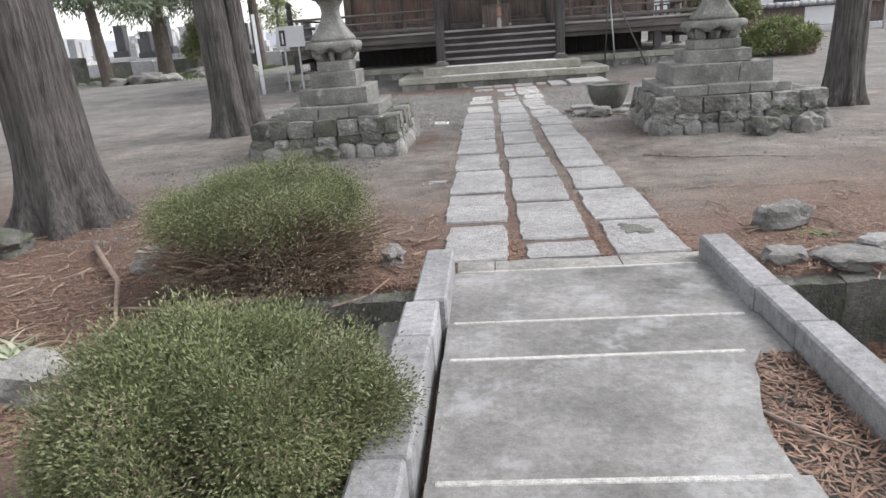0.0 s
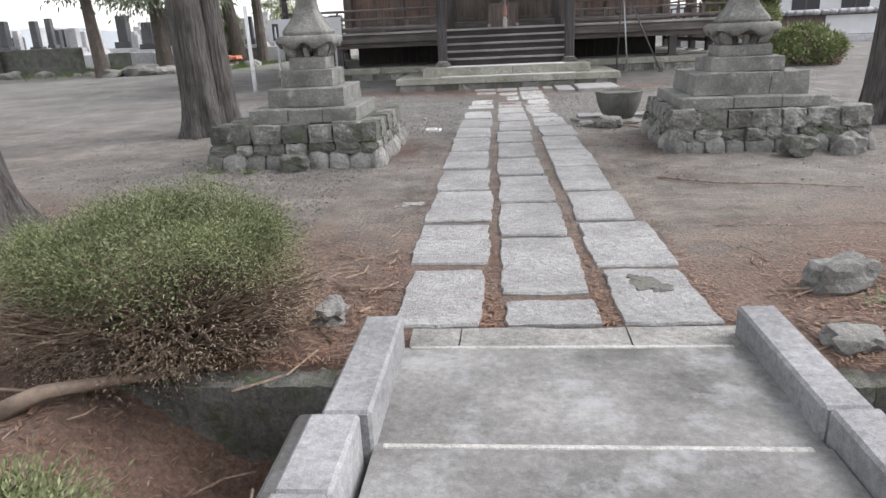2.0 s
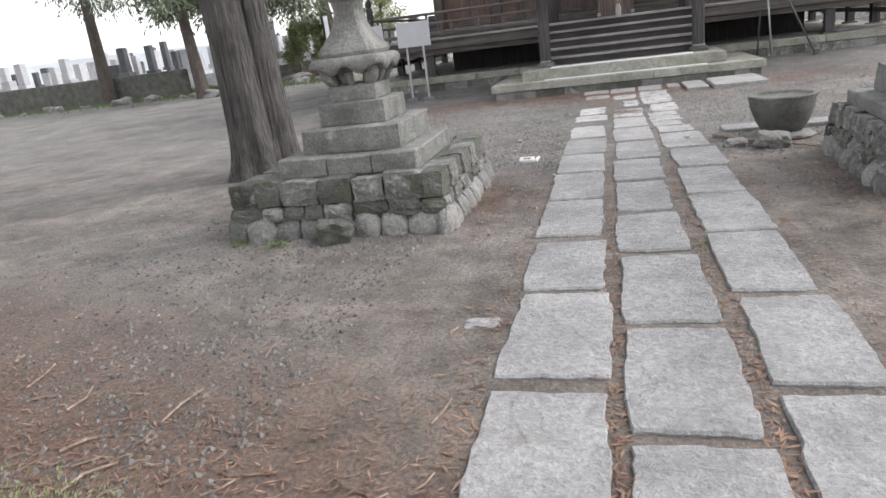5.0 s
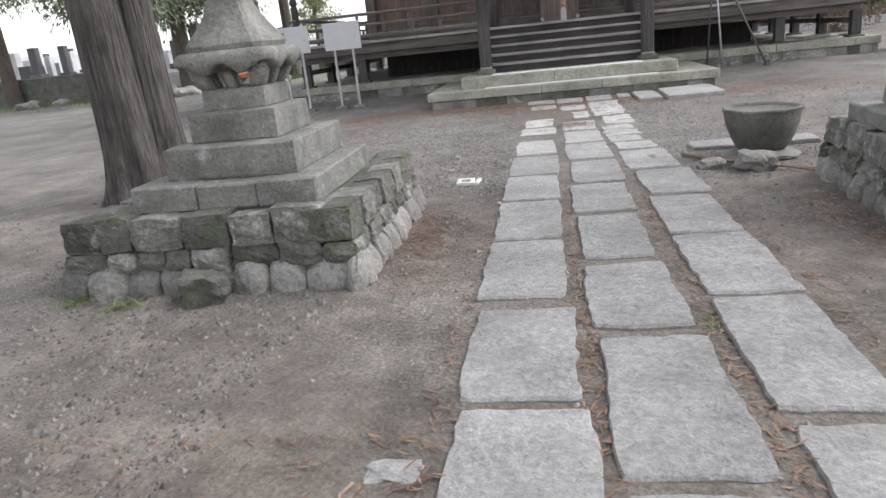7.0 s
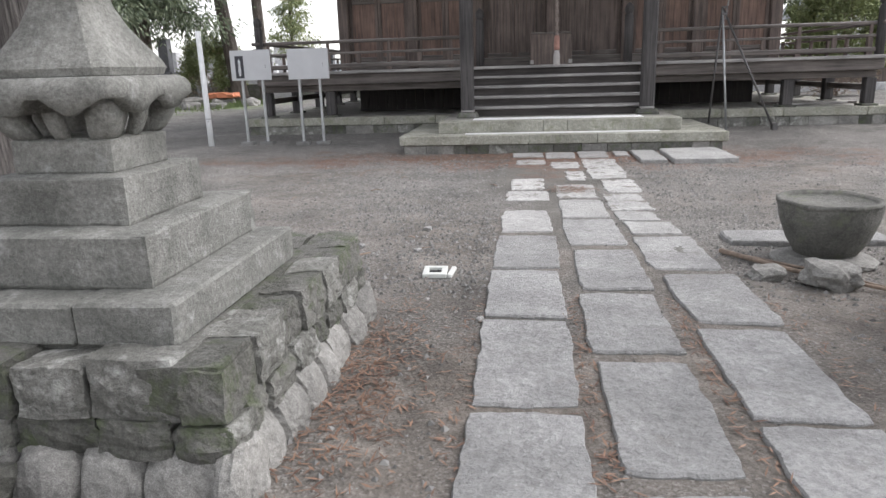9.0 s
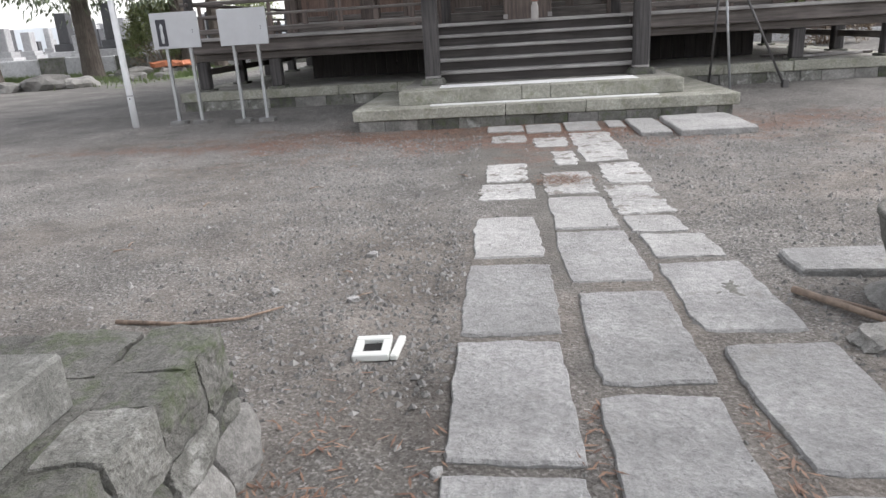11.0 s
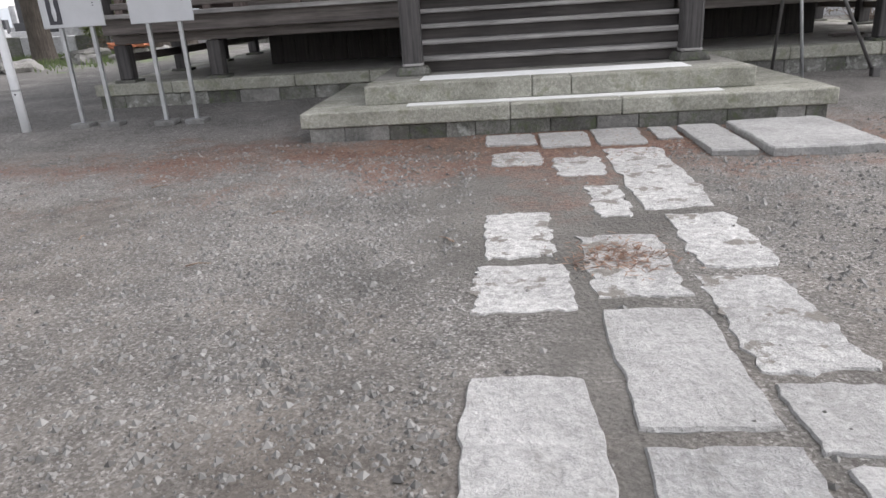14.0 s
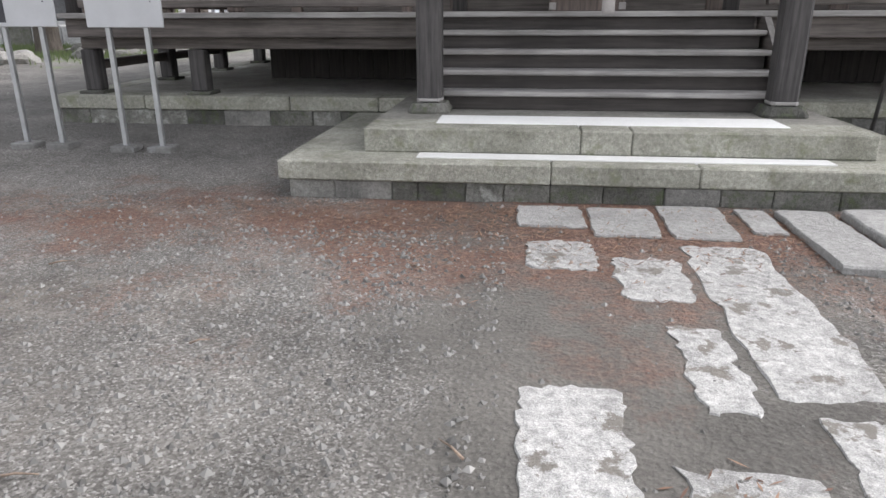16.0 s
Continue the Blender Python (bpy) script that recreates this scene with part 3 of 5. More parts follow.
def make_platform():
    pf = empty("stone_platform", CX, 19.4, 0, "two broad stone steps with pale lime bloom before the hall", "stone steps", kind="structure")
    inv = pf.matrix_world.inverted()

    def add(name, b, mat, label=""):
        part(name, b, mat, pf, label).matrix_local = inv
    add("core", box(-2.2, 3.13, 18.5, 21.2, -0.1, 0.15, 0.01), M_MORTAR)
    edges = [-2.28, -0.05, 1.09, 3.21]
    for a, b2 in zip(edges, edges[1:]):
        add("coping", box(a + 0.003, b2 - 0.003, 18.41, 18.86, 0.155, 0.318, 0.012, 0.005), M_PLAT)
    for x0, x1 in ((-2.28, -1.55), (2.50, 3.21)):
        for y0, y1 in ((18.865, 20.0), (20.005, 21.25)):
            add("coping", box(x0, x1, y0, y1, 0.155, 0.318, 0.012, 0.005), M_PLAT)
    add("tread_fill", box(-1.54, 2.49, 18.865, 19.6, 0.10, 0.312, 0.006), M_PLAT)
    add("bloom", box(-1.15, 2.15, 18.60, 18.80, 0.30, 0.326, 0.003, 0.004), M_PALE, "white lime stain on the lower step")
    steps = [-1.64, 0.20, 0.62, 2.54]
    for a, b2 in zip(steps, steps[1:]):
        add("upper_step", box(a + 0.003, b2 - 0.003, 18.82, 19.35, 0.318, 0.525, 0.012, 0.004), M_PLAT)
    add("upper_floor", box(-1.64, 2.54, 19.355, 21.25, 0.318, 0.522, 0.006), M_BASEFLOOR)
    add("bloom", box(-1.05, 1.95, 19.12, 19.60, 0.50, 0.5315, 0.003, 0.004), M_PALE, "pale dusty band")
    rnd = random.Random(5)
    at = -2.2
    while at < 3.12:
        w = min(rnd.uniform(0.2, 0.5), 3.13 - at)
        add("footing_stone", box(at + 0.0025, at + w - 0.0025, 18.445 + rnd.uniform(-0.01, 0.01), 18.62, -0.08, 0.152, 0.008, 0.008), rnd.choice((M_MASON, M_LICHEN, M_COBBLE)))
        at += w
    for y0 in [18.64 + 0.27 * i for i in range(9)]:
        for x0 in (-2.245, 2.98):
            add("footing_stone", box(x0, x0 + 0.19, y0, y0 + 0.26, -0.08, 0.152, 0.012, 0.008), M_MASON)


make_platform()


def make_base():
    """The stone podium on which the hall stands."""
    bs = empty("hall_podium", CX, 25, 0, "low stone podium with tuff coping and squared footing stones", "podium", kind="structure")
    inv = bs.matrix_world.inverted()
    x0, x1, y0, y1, top = -6.19, 7.11, 21.25, 32.5, 0.49
    part("floor_slab", box(x0 + 0.35, x1 - 0.35, y0 + 0.35, y1, -0.1, top - 0.006, 0.01), M_BASEFLOOR, bs, "dusty beaten floor").matrix_local = inv
    rnd = random.Random(8)
    at = x0
    while at < x1 - 0.01:
        w = min(rnd.uniform(1.0, 1.9), x1 - at)
        if x1 - at - w < 0.4:
            w = x1 - at
        part("coping", box(at + 0.003, at + w - 0.003, y0, y0 + 0.36, top - 0.17, top, 0.014, 0.006), M_PLAT, bs).matrix_local = inv
        at += w
    for xs in ((x0, x0 + 0.36), (x1 - 0.36, x1)):
        for i in range(8):
            ya = y0 + 0.365 + i * 1.35
            part("coping", box(xs[0], xs[1], ya, ya + 1.345, top - 0.17, top, 0.014, 0.006), M_PLAT, bs).matrix_local = inv
    at = x0 + 0.04
    while at < x1 - 0.05:
        w = min(rnd.uniform(0.22, 0.6), x1 - 0.04 - at)
        part("footing_stone", box(at + 0.0025, at + w - 0.0025, y0 + 0.035 + rnd.uniform(-0.012, 0.012), y0 + 0.3, -0.1, top - 0.173, 0.008, 0.012), rnd.choice((M_MASON, M_LICHEN, M_COBBLE)), bs).matrix_local = inv
        at += w
    for i in range(34):
        ya = y0 + 0.32 + i * 0.32
        for xa in (x0 + 0.04, x1 - 0.3):
            part("footing_stone", box(xa, xa + 0.26, ya, ya + 0.31, -0.1, top - 0.173, 0.014, 0.01), M_MASON, bs).matrix_local = inv
    part("infill", box(x0 + 0.2, x1 - 0.2, y0 + 0.2, y1 - 0.1, -0.1, top - 0.18, 0), M_MORTAR, bs).matrix_local = inv


make_base()


# ---- the hall ----
def make_hall():
    hall = empty("temple_hall", CX, 26, 0.49, "dark weathered timber temple hall with railed veranda and lattice doors", "temple hall")
    inv = hall.matrix_world.inverted()

    def add(name, b, mat, parent=hall, label="", smooth=False):
        ob = part(name, b, mat, parent, label, smooth)
        ob.matrix_local = inv if parent is hall else Matrix.Identity(4)
        return ob
    FL, EDGE, WY = 1.46, 21.22, 22.6
    VL, VR = CX - 6.35, CX + 6.35
    HL, HR = CX - 4.68, CX + 4.68
    PY = 21.5
    # veranda: boards, edge beams and the posts below
    n = 42
    for i in range(n):
        xa = VL + (VR - VL) * i / n
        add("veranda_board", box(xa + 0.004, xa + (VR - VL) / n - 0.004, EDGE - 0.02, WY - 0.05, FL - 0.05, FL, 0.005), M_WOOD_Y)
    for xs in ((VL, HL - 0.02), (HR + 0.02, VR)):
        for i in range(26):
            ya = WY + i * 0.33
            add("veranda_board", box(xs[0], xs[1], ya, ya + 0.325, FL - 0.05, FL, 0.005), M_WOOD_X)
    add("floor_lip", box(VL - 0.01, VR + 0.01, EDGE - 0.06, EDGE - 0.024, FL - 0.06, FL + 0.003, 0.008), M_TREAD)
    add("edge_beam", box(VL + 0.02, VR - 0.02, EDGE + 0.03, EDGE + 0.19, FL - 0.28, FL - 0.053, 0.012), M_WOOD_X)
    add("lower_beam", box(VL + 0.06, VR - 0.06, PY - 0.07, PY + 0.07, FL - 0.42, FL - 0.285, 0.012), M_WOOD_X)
    for xs in (VL + 0.02, VR - 0.18):
        add("edge_beam", box(xs, xs + 0.16, EDGE + 0.2, 31.0, FL - 0.28, FL - 0.053, 0.012), M_WOOD_Y)
    post_x = [VL + 0.15, CX - 4.78, CX + 4.66, VR - 0.15]
    for xp in post_x:
        add("floor_post", box(xp - 0.1, xp + 0.1, PY - 0.1, PY + 0.1, 0.53, FL - 0.425, 0.015), M_POST)
        add("post_pad", box(xp - 0.16, xp + 0.16, PY - 0.16, PY + 0.16, 0.485, 0.53, 0.01), M_MASON)
    for xp in (VL + 0.15, VR - 0.15):
        for yp in (23.4, 25.3, 27.2, 29.1):
            add("floor_post", box(xp - 0.1, xp + 0.1, yp - 0.1, yp + 0.1, 0.53, FL - 0.285, 0.015), M_POST)
            add("post_pad", box(xp - 0.16, xp + 0.16, yp - 0.16, yp + 0.16, 0.485, 0.53, 0.01), M_MASON)
        add("tie_rail", box(xp - 0.04, xp + 0.04, PY, 29.1, 0.78, 0.90, 0.01), M_WOOD_Y)
    # closed boarding below the hall's own floor, coloured near black for the shade there
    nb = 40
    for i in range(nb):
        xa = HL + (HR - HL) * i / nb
        add("skirt_board", box(xa + 0.003, xa + (HR - HL) / nb - 0.003, WY + 1.1, WY + 1.13, 0.49, FL - 0.05, 0.004), M_SHADE_BOARD)
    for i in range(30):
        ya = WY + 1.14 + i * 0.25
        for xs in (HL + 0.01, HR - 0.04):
            add("skirt_board", box(xs, xs + 0.03, ya, ya + 0.244, 0.49, FL - 0.05, 0.004), M_SHADE_BOARD)
    # stairs: open timber treads between two strings
    sx0, sx1 = CX - 1.72, CX + 1.72
    rise = (FL - 0.525) / 5
    for k in range(1, 5):
        zt = 0.525 + rise * k
        yf = 20.02 + 0.24 * (k - 1)
        add("tread", box(sx0, sx1, yf, yf + 0.30, zt - 0.055, zt, 0.012, 0.002), M_TREAD)
        # riser colour is darkened to carry the shade below each tread
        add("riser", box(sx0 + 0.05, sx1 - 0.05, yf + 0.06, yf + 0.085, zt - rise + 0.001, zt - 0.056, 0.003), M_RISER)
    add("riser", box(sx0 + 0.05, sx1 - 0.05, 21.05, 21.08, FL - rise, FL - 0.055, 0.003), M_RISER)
    add("top_tread", box(sx0, sx1, 20.98, EDGE - 0.022, FL - 0.055, FL + 0.004, 0.008), M_TREAD)
    for xs in (sx0 - 0.07, sx1 + 0.005):
        b = bmesh.new()
        side = [(20.0, 0.526), (21.15, 0.526), (21.15, FL - 0.06), (20.92, FL - 0.06), (20.0, 0.72)]
        va = [b.verts.new((xs, y, z)) for y, z in side]
        vb = [b.verts.new((xs + 0.065, y, z)) for y, z in side]
        b.faces.new(va[::-1]), b.faces.new(vb)
        for i in range(len(side)):
            j = (i + 1) % len(side)
            b.faces.new((va[i], va[j], vb[j], vb[i]))
        add("string", b, M_WOOD_Y)
    # porch pillars on stone plinths, with the tie beam and added roof they carry
    for xp in (CX - 1.66, CX + 1.66):
        add("plinth", lathe([(0.20, 0.522), (0.205, 0.545), (0.165, 0.62)], 4 * 6, True, None, xp, 19.9), M_MASON)
        add("porch_pillar", box(xp - 0.12, xp + 0.12, 19.78, 20.02, 0.60, 4.25, 0.03), M_POST)
        add("pillar_foot", box(xp - 0.124, xp + 0.124, 19.776, 20.024, 0.602, 0.69, 0.032), M_TREAD, hall, "pale weathered foot of the pillar")
        add("tie_beam", box(xp - 0.09, xp + 0.09, 20.04, WY - 0.1, 3.75, 4.05, 0.02), M_WOOD_Y)
    add("lintel", box(CX - 2.3, CX + 2.3, 19.80, 20.0, 4.25, 4.55, 0.02), M_WOOD_X)
    # railing: three rails on struts, turned newels at the stair head and the corners
    for xs in ((VL + 0.05, CX - 1.86), (CX + 1.86, VR - 0.05)):
        yr = EDGE + 0.12
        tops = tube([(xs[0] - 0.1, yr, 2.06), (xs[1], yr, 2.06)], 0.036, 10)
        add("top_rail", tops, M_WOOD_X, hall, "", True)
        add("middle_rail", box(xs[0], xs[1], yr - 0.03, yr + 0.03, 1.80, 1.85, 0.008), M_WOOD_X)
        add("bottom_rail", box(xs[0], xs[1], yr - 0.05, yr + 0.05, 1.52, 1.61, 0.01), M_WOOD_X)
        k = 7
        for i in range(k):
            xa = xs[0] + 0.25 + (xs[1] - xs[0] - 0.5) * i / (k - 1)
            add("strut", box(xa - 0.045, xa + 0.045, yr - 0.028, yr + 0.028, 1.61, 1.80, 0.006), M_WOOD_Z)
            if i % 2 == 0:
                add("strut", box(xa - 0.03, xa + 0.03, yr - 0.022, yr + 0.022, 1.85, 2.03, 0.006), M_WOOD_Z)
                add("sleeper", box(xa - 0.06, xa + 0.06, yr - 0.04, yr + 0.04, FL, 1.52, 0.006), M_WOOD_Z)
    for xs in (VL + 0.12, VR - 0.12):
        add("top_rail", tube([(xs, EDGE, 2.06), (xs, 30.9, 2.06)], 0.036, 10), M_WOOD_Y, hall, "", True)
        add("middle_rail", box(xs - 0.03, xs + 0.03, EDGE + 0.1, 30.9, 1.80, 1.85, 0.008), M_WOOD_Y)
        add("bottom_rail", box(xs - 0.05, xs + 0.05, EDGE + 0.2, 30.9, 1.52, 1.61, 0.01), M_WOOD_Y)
        for i in range(10):
            ya = EDGE + 0.6 + i * 0.95
            add("strut", box(xs - 0.028, xs + 0.028, ya - 0.045, ya + 0.045, FL, 1.80, 0.006), M_WOOD_Z)
    for xs in (CX - 1.50, CX + 1.48, VL + 0.12, VR - 0.12):
        z0 = FL - 0.05
        add("newel", lathe([(0.085, z0), (0.085, 2.36), (0.075, 2.375), (0.062, 2.39), (0.062, 2.41), (0.085, 2.43), (0.092, 2.48), (0.078, 2.54), (0.04, 2.58), (0.012, 2.61)], 16, False, None, xs, EDGE + 0.1), M_POST, hall, "turned newel post with onion finial", True)
    # front wall: posts, sills, boarded lower panels and barred windows above
    top = 4.7
    bays = [-4.68, -3.1, -1.62, 0.0, 1.62, 3.1, 4.68]
    for xb in bays:
        add("wall_post", box(CX + xb - 0.12, CX + xb + 0.12, WY - 0.08, WY + 0.16, FL, top, 0.02), M_WOOD_Z)
    add("sill_beam", box(HL, HR, WY - 0.05, WY + 0.12, FL + 0.004, FL + 0.19, 0.012), M_WOOD_X)
    add("head_beam", box(HL - 0.1, HR + 0.1, WY - 0.06, WY + 0.13, 4.2, 4.45, 0.012), M_WOOD_X)
    for xa, xb in zip(bays, bays[1:]):
        inner = -1.63 < xa < 1.6
        yb = WY + (0.10 if inner else 0.03)
        halves = 2
        span = (xb - xa - 0.24) / halves
        for h in range(halves):
            l0 = CX + xa + 0.12 + span * h
            leaf = empty("panel_leaf", l0, yb, FL, "", "")
            leaf.parent = hall
            leaf.matrix_local = inv
            for key in ("label", "category"):
                if key in leaf:
                    del leaf[key]
            w = span
            add("stile", box(l0 + 0.004, l0 + 0.075, yb, yb + 0.05, FL + 0.195, 4.195, 0.006), M_WOOD_Z, leaf)
            add("stile", box(l0 + w - 0.075, l0 + w - 0.004, yb, yb + 0.05, FL + 0.195, 4.195, 0.006), M_WOOD_Z, leaf)
            for zr in (FL + 0.20, 2.90, 4.10):
                add("rail", box(l0 + 0.076, l0 + w - 0.076, yb, yb + 0.045, zr, zr + 0.09, 0.006), M_WOOD_X, leaf)
            m = 3
            for i in range(m):
                pw = (w - 0.152) / m
                # inner bay takes the darker timber: porch shade put into the colour
                add("board", box(l0 + 0.077 + pw * i, l0 + 0.074 + pw * (i + 1), yb + 0.02 + 0.002 * (i % 2), yb + 0.04, FL + 0.292, 2.898, 0.004), M_WOOD_Z if inner else M_PANEL, leaf)
            bars = 9
            for i in range(bars):
                xbz = l0 + 0.076 + (w - 0.152) * (i + 0.5) / bars
                add("bar", box(xbz - 0.012, xbz + 0.012, yb + 0.01, yb + 0.034, 2.992, 4.098, 0.003), M_WOOD_Z, leaf)
            # black sheet paints the darkness of the room behind the bars
            add("backing", box(l0 + 0.076, l0 + w - 0.076, yb + 0.07, yb + 0.09, 2.98, 4.1, 0), M_BLACK, leaf, "black sheet standing in for the unlit interior")
    for xs in (HL + 0.02, HR - 0.10):
        for i in range(6):
            ya = WY + 0.17 + i * 1.42
            add("side_boarding", box(xs, xs + 0.08, ya, ya + 1.28, FL, top, 0.008), M_PANEL)
            add("wall_post", box(xs - 0.06, xs + 0.14, ya + 1.28, ya + 1.42, FL, top, 0.015), M_WOOD_Z)
    add("rear_wall", box(HL, HR, 31.0, 31.15, 0.49, top, 0.01), M_PANEL)
    # unseen roof: broad hipped eaves over hall and porch, added to shade the front
    b = bmesh.new()
    ring0 = [(CX - 7.6, 19.9, 4.72), (CX + 7.6, 19.9, 4.72), (CX + 7.6, 33.9, 4.72), (CX - 7.6, 33.9, 4.72)]
    ring1 = [(x, y, z + 0.22) for x, y, z in ring0]
    ring2 = [(CX - 3.2, 25.6, 8.9), (CX + 3.2, 25.6, 8.9), (CX + 3.2, 28.2, 8.9), (CX - 3.2, 28.2, 8.9)]
    rings = [[b.verts.new(p) for p in r] for r in (ring0, ring1, ring2)]
    for r0, r1 in zip(rings, rings[1:]):
        for i in range(4):
            b.faces.new((r0[i], r0[(i + 1) % 4], r1[(i + 1) % 4], r1[i]))
    b.faces.new(rings[0][::-1]), b.faces.new(rings[2])
    add("roof", b, M_ROOF, hall, "added dark hipped roof, out of view, that shades the front")
    add("ridge", box(CX - 3.5, CX + 3.5, 26.5, 27.3, 8.85, 9.35, 0.05), M_ROOF)
    # porch slope, likewise out of view and added for its shade
    b = bmesh.new()
    pr = [(CX - 2.7, 18.9, 4.62), (CX + 2.7, 18.9, 4.62), (CX + 2.7, 22.0, 5.62), (CX - 2.7, 22.0, 5.62)]
    lo = [b.verts.new(p) for p in pr]
    hi = [b.verts.new((x, y, z + 0.2)) for x, y, z in pr]
    b.faces.new(lo[::-1]), b.faces.new(hi)
    for i in range(4):
        b.faces.new((lo[i], lo[(i + 1) % 4], hi[(i + 1) % 4], hi[i]))
    add("unseen_porch_roof", b, M_ROOF)


make_hall()


# ---- stone lanterns ----
def collar_cap(r, z0, z1):
    """The bulging square cap of the collar stone."""
    b = bmesh.new()
    n, rings = 48, []
    prof = [(0.86, 0.0), (0.96, 0.06), (1.0, 0.3), (1.0, 0.62), (0.96, 0.86), (0.88, 1.0)]
    for f, t in prof:
        ring = []
        for k in range(n):
            a = 2 * math.pi * (k + 0.5) / n
            c, s = math.cos(a), math.sin(a)
            q = 1 + (1.0 / max(abs(c), abs(s)) - 1) * 0.8
            dip = 0.035 * (1 - t) * math.cos(a * 8) if t < 0.1 else 0.0
            ring.append(b.verts.new((r * f * q * c, r * f * q * s, z0 + (z1 - z0) * t + dip)))
        rings.append(ring)
    for r0, r1 in zip(rings, rings[1:]):
        for k in range(n):
            b.faces.new((r0[k], r0[(k + 1) % n], r1[(k + 1) % n], r1[k]))
    b.faces.new(rings[0][::-1]), b.faces.new(rings[-1])
    return b


def collar_leg(x, y, z0, z1, w):
    """A scrolled leg: broad at the top, drawn in at its foot."""
    b = bmesh.new()
    rings = []
    for t, pull, f in ((0.0, 0.80, 0.72), (0.15, 0.86, 0.9), (0.5, 0.97, 1.0), (1.0, 1.0, 1.18)):
        cx, cy = x * pull, y * pull
        ring = []
        for k in range(12):
            a = 2 * math.pi * (k + 0.5) / 12
            c, s = math.cos(a), math.sin(a)
            q = 1 + (1.0 / max(abs(c), abs(s)) - 1) * 0.6
            ring.append(b.verts.new((cx + w * f * q * c, cy + w * f * q * s, z0 + (z1 - z0) * t)))
        rings.append(ring)
    for r0, r1 in zip(rings, rings[1:]):
        for k in range(12):
            b.faces.new((r0[k], r0[(k + 1) % 12], r1[(k + 1) % 12], r1[k]))
    b.faces.new(rings[0][::-1]), b.faces.new(rings[-1])
    return b


def worn_block(half, z0, z1, seed, deeper=0.0):
    """A square dressed block with chipped arrises and slightly hollow faces."""
    b = bmesh.new()
    bmesh.ops.create_cube(b, size=2)
    bmesh.ops.subdivide_edges(b, edges=b.edges[:], cuts=13, use_grid_fill=True)
    off = Vector((seed * 1.9, seed * 4.3, seed * 0.7))
    h = (z1 - z0) / 2
    for v in b.verts:
        p = Vector((v.co.x * half, v.co.y * half, v.co.z * h))
        rims = sum(1 for c in v.co if abs(c) > 0.999)
        if rims > 1:
            chip = 0.006 + 0.016 * max(0.0, noise.noise(p * 9 + off))
            p -= Vector((math.copysign(chip, v.co.x) if abs(v.co.x) > 0.999 else 0, math.copysign(chip, v.co.y) if abs(v.co.y) > 0.999 else 0, math.copysign(chip, v.co.z) if v.co.z > 0.999 else 0))
        p += noise.noise_vector(p * 7 + off) * 0.004
        v.co = (p.x, p.y + (deeper if p.y > 0 else 0.0) * p.y / half, p.z + (z0 + z1) / 2)
    return b


